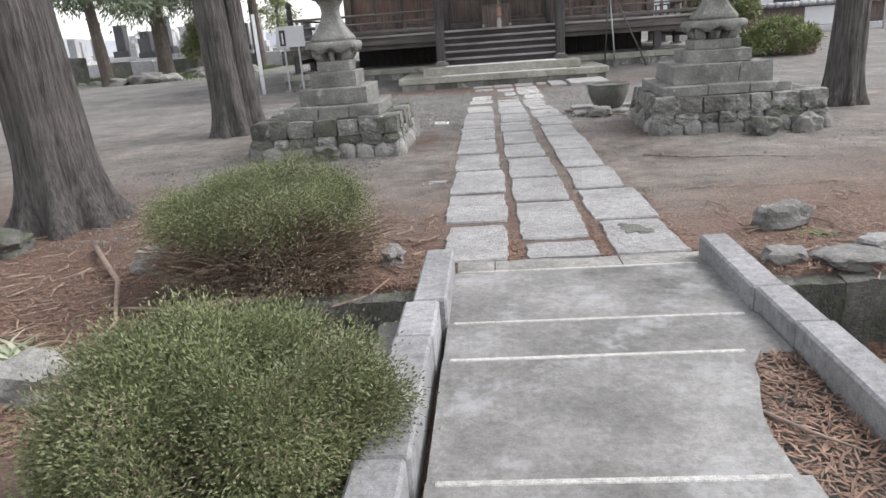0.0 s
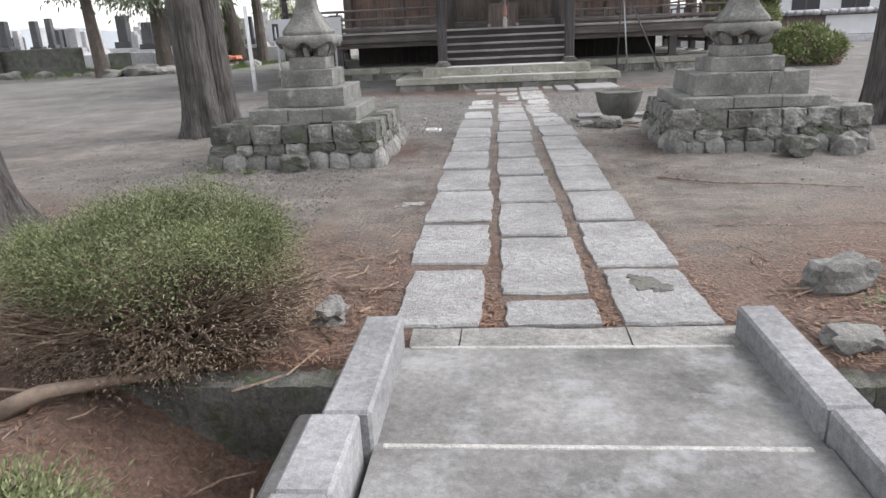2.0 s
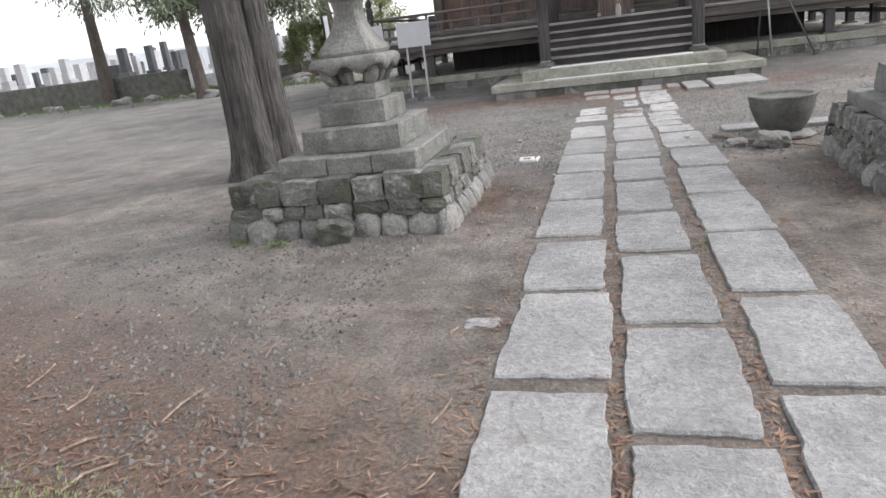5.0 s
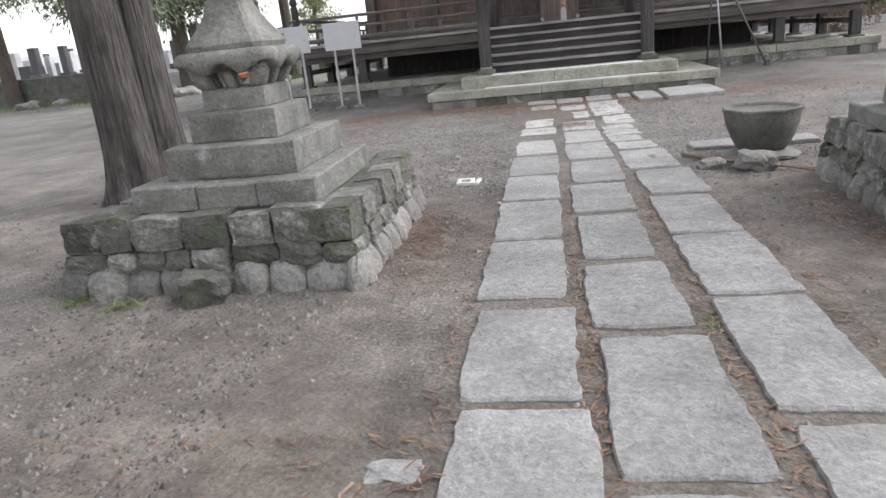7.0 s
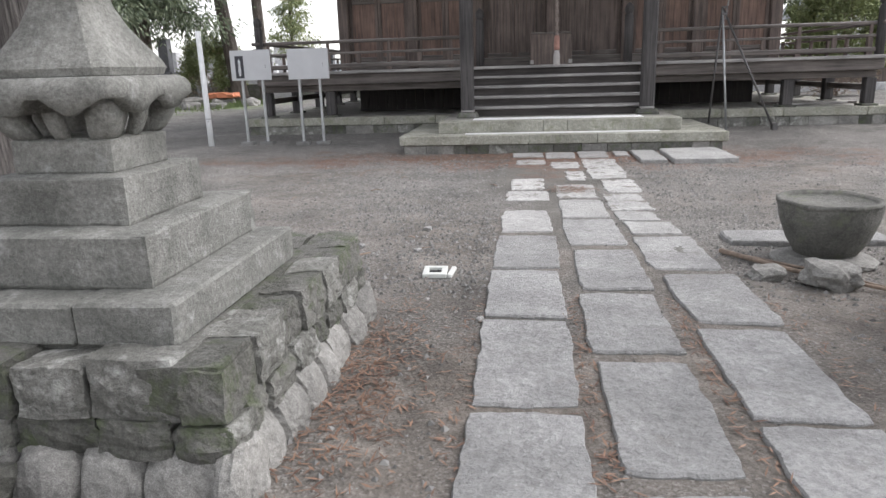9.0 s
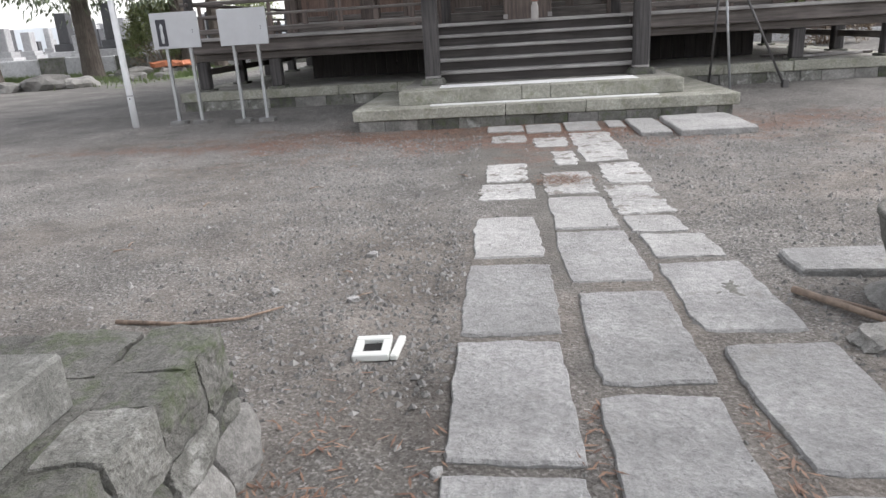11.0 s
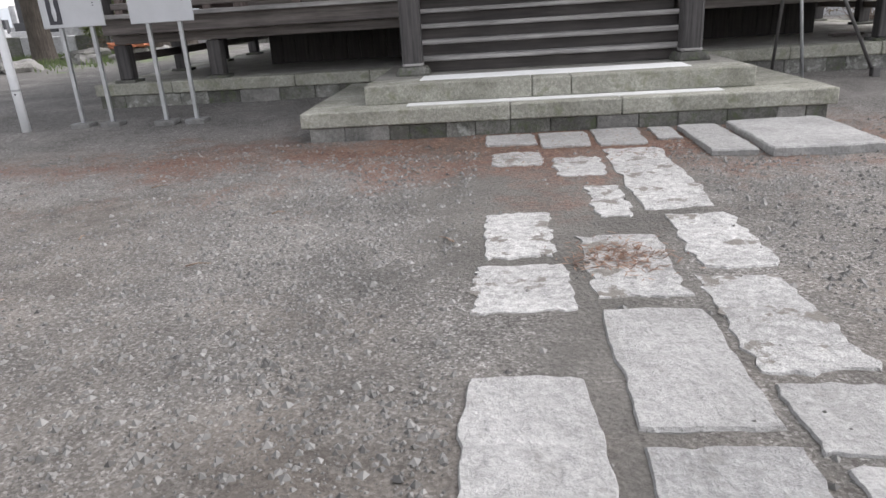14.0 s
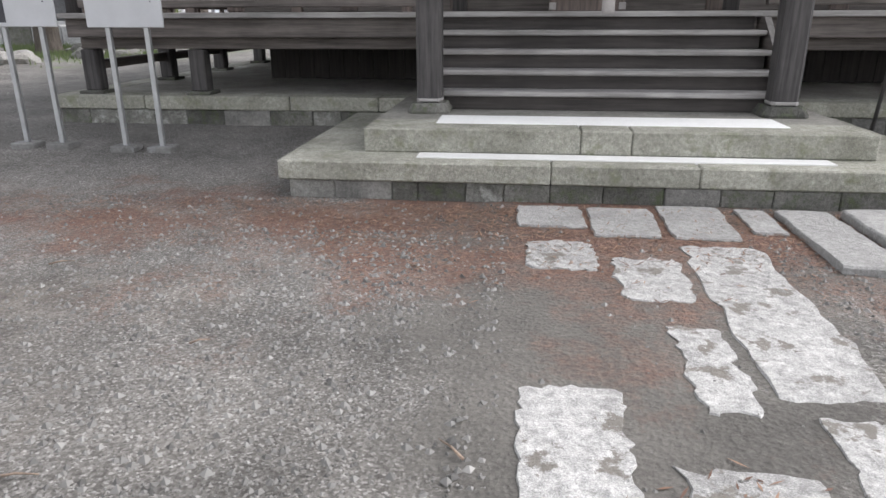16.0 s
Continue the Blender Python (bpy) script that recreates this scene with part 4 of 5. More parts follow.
def make_lantern(x, y, rz, label, base_w, base_d, base_h, tiers, rnd, rough_tier=0.0, top_mat=M_MASON, wild=1.0, shift=(0.0, 0.0), block=(0.222, 0.14), collar_r=0.345):
    ob = empty("stone_lantern", x, y, 0, label, "stone lantern", "pair of stone lanterns", rz=rz)
    wx, wy = base_w / 2, base_d / 2
    # masonry base: squared upper course, rounded lower course leaning out, boulders at the foot
    core = part("base_core", box(-wx + 0.13, wx - 0.13, -wy + 0.13, wy - 0.13, -0.1, base_h - 0.03, 0), M_MORTAR, ob)
    base = empty("masonry_base", x, y, 0, "", "", rz=rz)
    for key in ("label", "category"):
        if key in base:
            del base[key]
    base.parent = ob
    base.matrix_local = Matrix.Identity(4)

    def course(z0, z1, out, depth, mat, lo, hi, lean, keep, rough):
        for axis, sign, face, span in (('x', 1, -wy - out, wx + out), ('x', -1, wy + out, wx + out), ('y', 1, -wx - out, wy + out * 0.5), ('y', -1, wx + out, wy + out * 0.5)):
            at = -span
            while at < span - 0.02:
                w = min(rnd.uniform(lo, hi), span - at)
                if span - at - w < lo * 0.6:
                    w = span - at
                h = (z1 - z0) * rnd.uniform(0.88, 1.03)
                b = block_stone(w * 0.955, depth, h * 0.985, rnd.random() * 60, keep, rough)
                push = rnd.uniform(-0.02, 0.02)
                mid = at + w / 2
                if axis == 'x':
                    m = pose(mid, face + sign * (depth / 2 + push), z0 + h / 2, -lean * sign, 0, rnd.uniform(-3, 3))
                else:
                    m = pose(face + sign * (depth / 2 + push), mid, z0 + h / 2, 0, 0, -90 * sign) @ pose(0, 0, 0, -lean, 0, rnd.uniform(-3, 3))
                part("masonry_stone", b, mat if mat is M_COBBLE or rnd.random() < 0.7 else M_LICHEN if mat is M_MASON else M_MASON, base).matrix_local = m
                at += w
    course(base_h - 0.215, base_h, 0.0, 0.30, top_mat, 0.22, 0.38, 3, 0.15, 0.045 * wild)
    course(base_h - 0.36, base_h - 0.215, 0.02, 0.28, top_mat, 0.16, 0.34, 8, 0.32, 0.06 * wild)
    course(-0.08, base_h - 0.31, 0.06, 0.24, M_COBBLE, 0.17, 0.33, 24, 0.72, 0.05)
    part("base_top", box(-wx + 0.2, wx - 0.2, -wy + 0.2, wy - 0.2, base_h - 0.08, base_h - 0.012, 0, 0.015, 6), M_MASON, ob, "mossy earth top of the base")
    z = base_h - 0.014
    sx, sy = shift

    def add(name, b, parent=ob, label="", smooth=False, mat=M_LANTERN):
        p = part(name, b, mat, parent, label, smooth)
        if parent is ob:
            p.matrix_local = pose(sx, sy, 0)
        return p
    for i, (half, h) in enumerate(tiers):
        rt = rough_tier if i == 1 else 0.0
        if rt:
            add("tier", box(-half, half * 0.32, -half, half, z, z + h, 0, rt, 5))
            add("tier", box(half * 0.335, half, -half, half, z, z + h, 0, rt, 5))
        elif i == 0:
            # the lowest tier is laid from slabs butted end to end
            cut = (-half, -half * 0.28, half * 0.36, half)
            for a, c in zip(cut, cut[1:]):
                add("tier", box(a + 0.002, c - 0.002, -half, half, z, z + h + rnd.uniform(-0.004, 0.004), 0.012, 0.008))
        else:
            add("tier", worn_block(half, z, z + h, rnd.random() * 40, 0.13 if i == 1 else 0.03))
        z += h - 0.002
    bw, bh = block
    add("plinth_block", worn_block(bw, z, z + bh, rnd.random() * 40))
    z += bh - 0.002
    q = collar_r / 0.375
    collar = add("collar", collar_cap(collar_r, z + 0.125, z + 0.24), ob, "curled collar stone raised on scrolled legs", True)
    for k in range(4):
        add("scroll_leg", collar_leg(q * (0.225, -0.225, -0.225, 0.225)[k], q * (0.225, 0.225, -0.225, -0.225)[k], z - 0.003, z + 0.15, 0.062 * q), collar, "", True)
        add("scroll_leg", collar_leg(q * (0.25, 0.0, -0.25, 0.0)[k], q * (0.0, 0.25, 0.0, -0.25)[k], z - 0.003, z + 0.15, 0.034 * q), collar, "", True)
    z += 0.243
    prof = [(0.25, z), (0.262, z + 0.03), (0.25, z + 0.06), (0.20, z + 0.13), (0.155, z + 0.20), (0.12, z + 0.28), (0.105, z + 0.37), (0.115, z + 0.44), (0.145, z + 0.48), (0.15, z + 0.51)]
    add("shaft", lathe(prof, 32, True), ob, "waisted square shaft")
    z += 0.51
    add("table", lathe([(0.18, z), (0.30, z + 0.07), (0.31, z + 0.13), (0.27, z + 0.135)], 32, True))
    z += 0.134
    fire = add("fire_box", lathe([(0.18, z), (0.18, z + 0.30)], 32, True))
    # solid black discs paint the dark of three holes
    for k in range(3):
        add("opening", tube([(-0.09 + 0.09 * k, -0.19, z + 0.12), (-0.09 + 0.09 * k, -0.178, z + 0.12)], 0.026, 12), fire, "", False, M_BLACK)
    z += 0.30
    add("cap", lathe([(0.20, z), (0.42, z + 0.05), (0.43, z + 0.11), (0.28, z + 0.20), (0.13, z + 0.32), (0.10, z + 0.34)], 32, True))
    add("finial", lathe([(0.07, z + 0.34), (0.11, z + 0.40), (0.10, z + 0.47), (0.02, z + 0.56)], 16), ob, "", True)
    return ob


make_lantern(-2.03, 9.605, 0.0, "tall grey stone lantern on a mossy masonry base", 1.91, 1.90, 0.49, [(0.625, 0.165), (0.452, 0.217), (0.308, 0.20)], random.Random(3), shift=(0.095, -0.15))
make_lantern(3.27, 9.85, -3.0, "tall grey stone lantern on a rough lichen-covered rubble base", 2.04, 1.9, 0.46, [(0.79, 0.13), (0.61, 0.245), (0.41, 0.17)], random.Random(14), 0.025, M_LICHEN, 1.7, (-0.14, 0.0), (0.295, 0.13), 0.375)



# ---- loose stones ----
def rock(name, x, y, z, sx, sy, sz, seed, label, mat=M_COBBLE, rz=0, level=2, flat=0.5, group="loose stones"):
    ob = part(name, boulder(sx, sy, sz, seed, level + 1, 0.42, flat), mat, None, "", False)
    ob.matrix_world = pose(x, y, z, 0, 0, rz)
    return tagged(ob, label, "rock", group)


rock("rock", -1.98, 8.50, 0.07, 0.15, 0.12, 0.105, 4, "squarish mossy block leaning at the lantern base", M_MASON, 5, 2, 0.85)
rock("rock", 3.42, 8.62, 0.09, 0.15, 0.13, 0.12, 5, "squarish mossy block leaning at the lantern base", M_MASON, 5, 2, 0.85)
rock("rock", 3.95, 8.66, 0.07, 0.15, 0.10, 0.13, 7, "pale upright boulder at the lantern base", M_COBBLE, 10, 2, 0.4)
rock("rock", 2.10, 4.78, 0.06, 0.22, 0.12, 0.12, 11, "dark pointed rock lying among needles", M_COBBLE, 20, 2, 0.2)
rock("rock", 1.83, 4.06, 0.03, 0.13, 0.1, 0.06, 12, "small pale stone among needles", M_COBBLE)
rock("rock", 2.16, 3.98, 0.03, 0.17, 0.12, 0.055, 13, "flat pale stone among needles", M_COBBLE)
rock("rock", -0.60, 4.42, 0.03, 0.07, 0.12, 0.05, 14, "pale stone at the foot of the bush", M_COBBLE)
rock("rock", -2.19, 4.47, 0.06, 0.24, 0.14, 0.10, 15, "rounded grey stone among needles", M_COBBLE)
rock("rock", -1.95, 2.68, 0.06, 0.22, 0.16, 0.12, 16, "grey stone at the ditch edge", M_COBBLE)
rock("rock", -3.9, 5.05, 0.07, 0.25, 0.2, 0.12, 17, "dark stone beside the tree", M_MASON)
rock("rock", 2.44, 4.22, 0.03, 0.14, 0.10, 0.05, 22, "bluish white stone among needles", M_PAVER_NEAR, 30, 2, 0.3)
rock("flat_stone", -0.45, 6.82, 0.0, 0.11, 0.065, 0.014, 18, "small flat pale stone set in the earth", M_PAVER)
rock("rock", 1.86, 11.12, 0.07, 0.16, 0.14, 0.09, 19, "broken pale stone before the basin", M_COBBLE)
rock("rock", 1.52, 11.3, 0.03, 0.12, 0.08, 0.05, 20, "small grey stone before the basin", M_COBBLE)
for i, (x, y, s) in enumerate([(-0.98, 12.72, 0.06), (-0.95, 11.95, 0.05), (-0.35, 10.4, 0.04), (-1.45, 12.1, 0.045), (-1.8, 11.3, 0.05)]):
    rock("pebble", x, y, 0.012, s * 0.65, s * 0.5, s * 0.4, 30 + i, "single pale pebble lying on the gravel", M_PAVER_NEAR, i * 40, 1)
for i, (x, y, s) in enumerate([(-14.6, 30.6, 0.75), (-13.4, 30.9, 0.95), (-12.5, 31.4, 0.8), (-15.6, 31.2, 0.4), (-12.0, 34.0, 0.7), (-11.0, 34.6, 0.6), (-13.0, 36.0, 0.9), (-11.8, 37.0, 0.8), (-10.2, 36.2, 0.7), (-14.2, 36.5, 0.5)]):
    rock("boulder", x - 2.0, y, s * 0.22, s * 0.8, s * 0.55, s * 0.42, 50 + i, "pale broken boulder in a rubble heap", M_COBBLE, i * 37, 2, 0.35, "rubble heap")
sheet = part("tarp", box(-14.6, -13.2, 36.6, 37.4, 0.5, 0.68, 0, 0.12, 5), M_RUST)
tagged(sheet, "orange sheet of scrap on the rubble heap", "tarpaulin")


# ---- basin ----
def make_basin():
    b = lathe([(0.17, 0.05), (0.21, 0.055), (0.27, 0.16), (0.325, 0.30), (0.345, 0.42), (0.345, 0.445), (0.315, 0.452), (0.295, 0.43), (0.27, 0.33), (0.18, 0.2)], 28)
    for v in b.verts:
        v.co += noise.noise_vector(v.co * 5) * 0.012
    ob = part("stone_basin", b, M_BOWL, None, "", True)
    ob.matrix_world = pose(2.07, 11.78, 0.0)
    tagged(ob, "round dark stone basin with chipped rim on a stone pad", "basin")
    part("soil", box(-0.2, 0.2, -0.2, 0.2, 0.27, 0.31, 0, 0.03, 5), M_MORTAR, ob, "dark soil inside the basin")
    lip = part("rim", lathe([(0.33, 0.425), (0.352, 0.43), (0.352, 0.455), (0.318, 0.458), (0.305, 0.43)], 36), M_BOWL, ob, "chipped rounded rim", True)
    for v in lip.data.vertices:
        v.co.z -= 0.02 * max(0.0, noise.noise(v.co * 6))
    pad = part("stone_pad", boulder(0.35, 0.31, 0.045, 9, 3, 0.2, 0.1), M_COBBLE)
    pad.matrix_world = pose(2.07, 11.74, 0.015)
    tagged(pad, "flat round stone under the basin", "stone pad")


make_basin()


# ---- trees ----
def trunk_mesh(r, h, flare, seed, lobes=7, top=0.35, lean=(0, 0), n=72, rows=60):
    b = bmesh.new()
    rings = []
    off = Vector((seed * 2.3, seed, seed * 4.1))
    for j in range(rows + 1):
        t = (j / rows) ** 1.7
        z = h * t - 0.08
        rr = r * (1 - (1 - top) * t)
        fl = flare * math.exp(-max(z, 0) / 0.28)
        ring = []
        for k in range(n):
            a = 2 * math.pi * k / n
            lobe = 0.5 + 0.5 * math.sin(a * lobes + 2.0 * noise.noise(Vector((math.cos(a), math.sin(a), seed))))
            ridge = noise.noise(Vector((math.cos(a) * 4, math.sin(a) * 4, z * 0.35)) + off) * 0.11 + noise.noise(Vector((math.cos(a) * 11, math.sin(a) * 11, z * 0.9)) + off) * 0.085
            q = rr * (1 + ridge) + fl * (0.25 + 0.75 * lobe)
            ring.append(b.verts.new((q * math.cos(a) + lean[0] * z, q * math.sin(a) + lean[1] * z, z)))
        rings.append(ring)
    for r0, r1 in zip(rings, rings[1:]):
        for k in range(n):
            b.faces.new((r0[k], r0[(k + 1) % n], r1[(k + 1) % n], r1[k]))
    b.faces.new(rings[-1])
    return b


def make_tree(x, y, r, h, flare, seed, label, crown_from, crown_r, leaves=1600, bark=M_BARK, leaf=M_CROWN, lobes=7, lean=(0, 0), twin=None, size=0.3, limbs=16):
    rnd = random.Random(seed)
    ob = empty("tree", x, y, 0, label, "tree", "tall trees of the grounds")
    part("trunk", trunk_mesh(r, h, flare, seed, lobes, 0.3, lean), bark, ob, "", True)
    if twin:
        t2 = part("trunk", trunk_mesh(r * 0.8, h * 0.9, flare * 0.7, seed + 5, lobes, 0.3, lean), bark, ob, "", True)
        t2.matrix_local = pose(twin[0], twin[1], 0)
    ends = []
    for i in range(limbs):
        z0 = crown_from + (h - crown_from) * (i + 0.5) / limbs * 0.96
        t = (z0 - crown_from) / (h - crown_from)
        reach = crown_r * (1.0 - 0.75 * t) * rnd.uniform(0.6, 1.1)
        a = i * 2.4 + rnd.uniform(-0.4, 0.4)
        d = Vector((math.cos(a), math.sin(a), 0))
        c = Vector((lean[0] * z0, lean[1] * z0, z0))
        pts = [c, c + d * reach * 0.4 + Vector((0, 0, 0.12 * reach)), c + d * reach * 0.75 + Vector((0, 0, 0.02)), c + d * reach - Vector((0, 0, 0.25 * reach))]
        part("limb", tube(pts, [r * 0.22, r * 0.14, r * 0.08, r * 0.03], 6), bark, ob, "", True)
        for s in (0.4, 0.6, 0.8, 1.0):
            ends.append((c + d * reach * s + Vector((0, 0, 0.05 - 0.22 * reach * s * s)), 0.28 * reach + 0.25))

    def place():
        c, rad = rnd.choice(ends)
        v = Vector((rnd.gauss(0, 1), rnd.gauss(0, 1), rnd.gauss(0, 0.55))) * rad * 0.6
        d = Vector((v.x, v.y, v.z - 0.4 * rad)) + Vector((rnd.uniform(-1, 1), rnd.uniform(-1, 1), rnd.uniform(-1, 0.3))) * 0.5
        return c + v, d
    verts, faces = sprays(leaves, place, size, size * 0.17, rnd, 0.2)
    raw("crown", verts, faces, leaf, ob)
    return ob


make_tree(-3.82, 5.95, 0.33, 13, 0.30, 21, "large cedar with fibrous grey-brown bark and flared roots", 6.5, 2.6, 2500, lobes=9, lean=(-0.045, 0.0))
make_tree(-4.38, 11.75, 0.275, 13, 0.17, 22, "tall cedar with two close trunks behind the lantern", 6.0, 2.4, 2500, lean=(-0.03, 0), twin=(0.25, 0.24))
make_tree(5.38, 10.85, 0.24, 12, 0.14, 23, "slender cedar beside the rubble base", 6.0, 2.2, 2200, lean=(0.02, 0))
make_tree(-16.9, 30.5, 0.28, 10, 0.15, 24, "dark conifer before the graveyard", 3.6, 2.2, 16000, M_BARK_FAR, lean=(-0.06, 0), limbs=26, size=0.22)
make_tree(-16.7, 36.0, 0.40, 12, 0.2, 25, "broad dark conifer before the graveyard", 4.0, 3.6, 46000, M_BARK_FAR, lean=(-0.02, 0), limbs=34, size=0.23)
make_tree(-14.2, 40.0, 0.40, 14, 0.1, 26, "tall bare-stemmed pine behind the hall", 8.0, 2.6, 6000, M_BARK_FAR, lean=(-0.12, 0), size=0.25)
make_tree(-12.9, 40.0, 0.30, 14, 0.1, 27, "tall bare-stemmed pine behind the hall", 6.2, 2.8, 6000, M_BARK_FAR, lean=(-0.02, 0), size=0.25)
make_tree(-13.4, 46.0, 0.14, 7, 0.06, 28, "thin young tree with open foliage", 2.5, 1.8, 5000, M_BARK_FAR, M_SHRUB, size=0.2)
make_tree(-24.5, 34.0, 0.34, 11, 0.12, 29, "dark conifer at the edge of the graveyard", 5.0, 2.6, 7000, M_BARK_FAR, size=0.22)
make_tree(9.6, 37.0, 0.3, 11, 0.15, 30, "garden conifer beside the hall", 3.6, 2.0, 14000, M_BARK_FAR, size=0.2)


# ---- bushes ----
def make_bush(x, y, z, rx, ry, h, seed, label, count, old, twigs=90, size=0.045, skirt=0.35, mat=M_NEEDLE, group="clipped bushes"):
    """A clipped dome: branching twigs inside, a shell of short needle sprays, browned towards the foot."""
    rnd = random.Random(seed)
    ob = empty("bush", x, y, z, label, "bush", group)
    off = Vector((seed, seed * 2.0, 0))

    def shell(lo, hi):
        a, u = rnd.uniform(0, 2 * math.pi), rnd.uniform(lo, hi)
        c = math.sqrt(max(0, 1 - u * u))
        n = Vector((c * math.cos(a), c * math.sin(a), u))
        lump = 1 + 0.24 * noise.noise(n * 2.6 + off) + 0.12 * noise.noise(n * 7 + off)
        return n, Vector((n.x * rx, n.y * ry, h * 0.42 + n.z * h * 0.58)) * lump

    tufts = [shell(-0.15 + skirt * rnd.uniform(0.45, 0.85), 1.0) for _ in range(count // 70)]
    tufts = [t for t in tufts if noise.noise(t[1] * 5 + off) > -0.22]
    dry = [shell(-0.75, 0.85 - 0.3 * rnd.random()) for _ in range(max(60, old // 80))]
    spread = 0.045 * max(rx, 0.8) / 0.8

    def place_green():
        c = rnd.choice(tufts)
        v = Vector((rnd.gauss(0, 1), rnd.gauss(0, 1), rnd.gauss(0, 1))) * spread
        q = c[1] * rnd.uniform(0.93, 1.03) + v
        return q, v * (1.0 / spread) * 0.8 + c[0] * 0.2 + Vector((rnd.uniform(-0.8, 0.8), rnd.uniform(-0.8, 0.8), rnd.uniform(-0.3, 0.5)))

    def place_old():
        n, p = rnd.choice(dry)
        p = p * rnd.uniform(0.82, 1.0) + Vector((rnd.gauss(0, 1), rnd.gauss(0, 1), rnd.gauss(0, 1))) * spread * 1.2
        d = n + Vector((rnd.uniform(-1, 1), rnd.uniform(-1, 1), rnd.uniform(-1, 1))) * 1.1
        return p, d
    v, f = sprays(count, place_green, size, size * 0.16, rnd)
    raw("foliage", v, f, mat, ob)
    v, f = sprays(old, place_old, size * 1.1, size * 0.12, rnd)
    raw("browned_foliage", v, f, M_NEEDLE_OLD, ob, "dry brown needles and twiglets")
    b = bmesh.new()
    for i in range(twigs):
        n, p = shell(-0.55, 0.9)
        q = p * rnd.uniform(0.85, 0.99)
        s = Vector((rnd.uniform(-0.2, 0.2) * rx, rnd.uniform(-0.2, 0.2) * ry, rnd.uniform(0, 0.12)))
        m1 = s.lerp(q, 0.4) + Vector((rnd.uniform(-1, 1), rnd.uniform(-1, 1), rnd.uniform(-0.6, 0.6))) * 0.08
        m2 = s.lerp(q, 0.75) + Vector((rnd.uniform(-1, 1), rnd.uniform(-1, 1), rnd.uniform(-0.6, 0.6))) * 0.06
        w = rnd.choice((0.7, 1.0, 1.0, 1.5))
        tube([s, m1, m2, q], [0.012 * w, 0.009 * w, 0.006 * w, 0.0025], 5, b, False)
    part("undergrowth", b, M_TWIG, ob, "tangle of bare brown twigs", True)
    return ob


make_bush(-0.86, 2.0, 0.0, 0.52, 0.47, 0.55, 41, "low spreading green yew bush beside the bridge", 150000, 26000, 420, 0.018, 0.1)
make_bush(-1.36, 4.16, 0.0, 0.74, 0.62, 0.655, 42, "domed yew bush, green above and bare brown below", 80000, 30000, 1700, 0.018, 0.92)
make_bush(8.6, 21.3, 0.0, 0.95, 0.8, 1.0, 43, "round clipped green bush beside the podium", 16000, 3000, 40, 0.12, 0.0, M_SHRUB)
make_bush(10.6, 33.0, 0.0, 1.5, 1.3, 3.8, 44, "large rounded pale green shrub behind the hall", 24000, 1500, 40, 0.16, 0.0, M_SHRUB)
make_bush(-15.9, 40.6, 0.0, 1.5, 1.2, 3.2, 45, "loose green shrub behind the rubble heap", 14000, 1500, 60, 0.16, 0.0, M_SHRUB)

# ---- notice boards, pole and pipe stand ----
def make_board(x, y, label, dark_print):
    ob = empty("notice_board", x, y, 0.0, label, "notice board", "notice boards")
    ob.matrix_world = pose(x, y, ground_height(x, y)) @ Matrix.Diagonal((1, 1, 0.95, 1))
    for dx in (-0.21, 0.2):
        leg = part("leg", box(dx - 0.024, dx + 0.024, -0.024, 0.024, 0.05, 1.36, 0.004), M_STEEL, ob)
        part("footing", box(dx - 0.13, dx + 0.13, -0.11, 0.11, -0.05, 0.055, 0.01, 0.004), M_CONC, leg)
    face = part("panel", box(-0.405, 0.405, -0.05, -0.026, 1.31, 1.91, 0.006), M_BOARD, ob, "blank pale grey metal panel")
    part("frame_rail", box(-0.38, 0.38, -0.025, 0.0, 1.36, 1.40, 0.004), M_STEEL, ob)
    part("frame_rail", box(-0.38, 0.38, -0.025, 0.0, 1.80, 1.84, 0.004), M_STEEL, ob)
    if dark_print:
        p = part("picture", box(-0.31, -0.14, -0.054, -0.0505, 1.355, 1.80, 0), M_INK, face, "dark printed strip")
        part("figure_mark", lathe([(0.02, 1.40), (0.032, 1.5), (0.022, 1.62), (0.03, 1.68), (0.008, 1.74)], 10, False, None, -0.225, -0.045), M_BOARD, p, "pale statue shape")
    for dz in (0.0, 0.035):
        part("mark", box(0.29, 0.305, -0.053, -0.0505, 1.56 + dz, 1.575 + dz, 0), M_INK, face)


make_board(-5.43, 19.93, "white metal notice board with a dark picture strip on two legs", True)
make_board(-4.26, 19.88, "plain white metal notice board on two steel legs", False)

pole = part("white_pole", tube([(0, 0, -0.1), (-0.005, 0, 0.55), (-0.02, 0, 2.22)], [0.057, 0.055, 0.05], 14), M_WHITE, None, "", True)
pole.matrix_world = pose(-6.38, 19.82, 0.06)
tagged(pole, "white painted post leaning slightly on the gravel", "post")
part("band", tube([(-0.005, 0, 0.535), (-0.005, 0, 0.56)], 0.0575, 14), M_STEEL, pole)
part("hole", tube([(0.01, -0.058, 0.50), (0.01, -0.05, 0.50)], 0.012, 8), M_INK, pole)

stand = empty("pipe_tripod", 3.75, 20.9, 0, "dull steel pipe tripod carrying a thin mast", "tripod")
TOPP = (-0.13, 0.05, 2.42)
for foot in ((0.03, -0.25, 0.0), (-0.22, 0.20, 0.0), (0.9, -0.27, 0.12)):
    lg = part("leg", tube([TOPP, foot], 0.021, 10), M_STEEL if foot[0] == 0.03 else M_DARKSTEEL, stand, "", True)
part("mast", tube([(-0.07, 0.02, 2.2), (0.02, 0.03, 3.1), (0.05, 0.03, 4.0)], 0.014, 8), M_STEEL, stand, "", True)
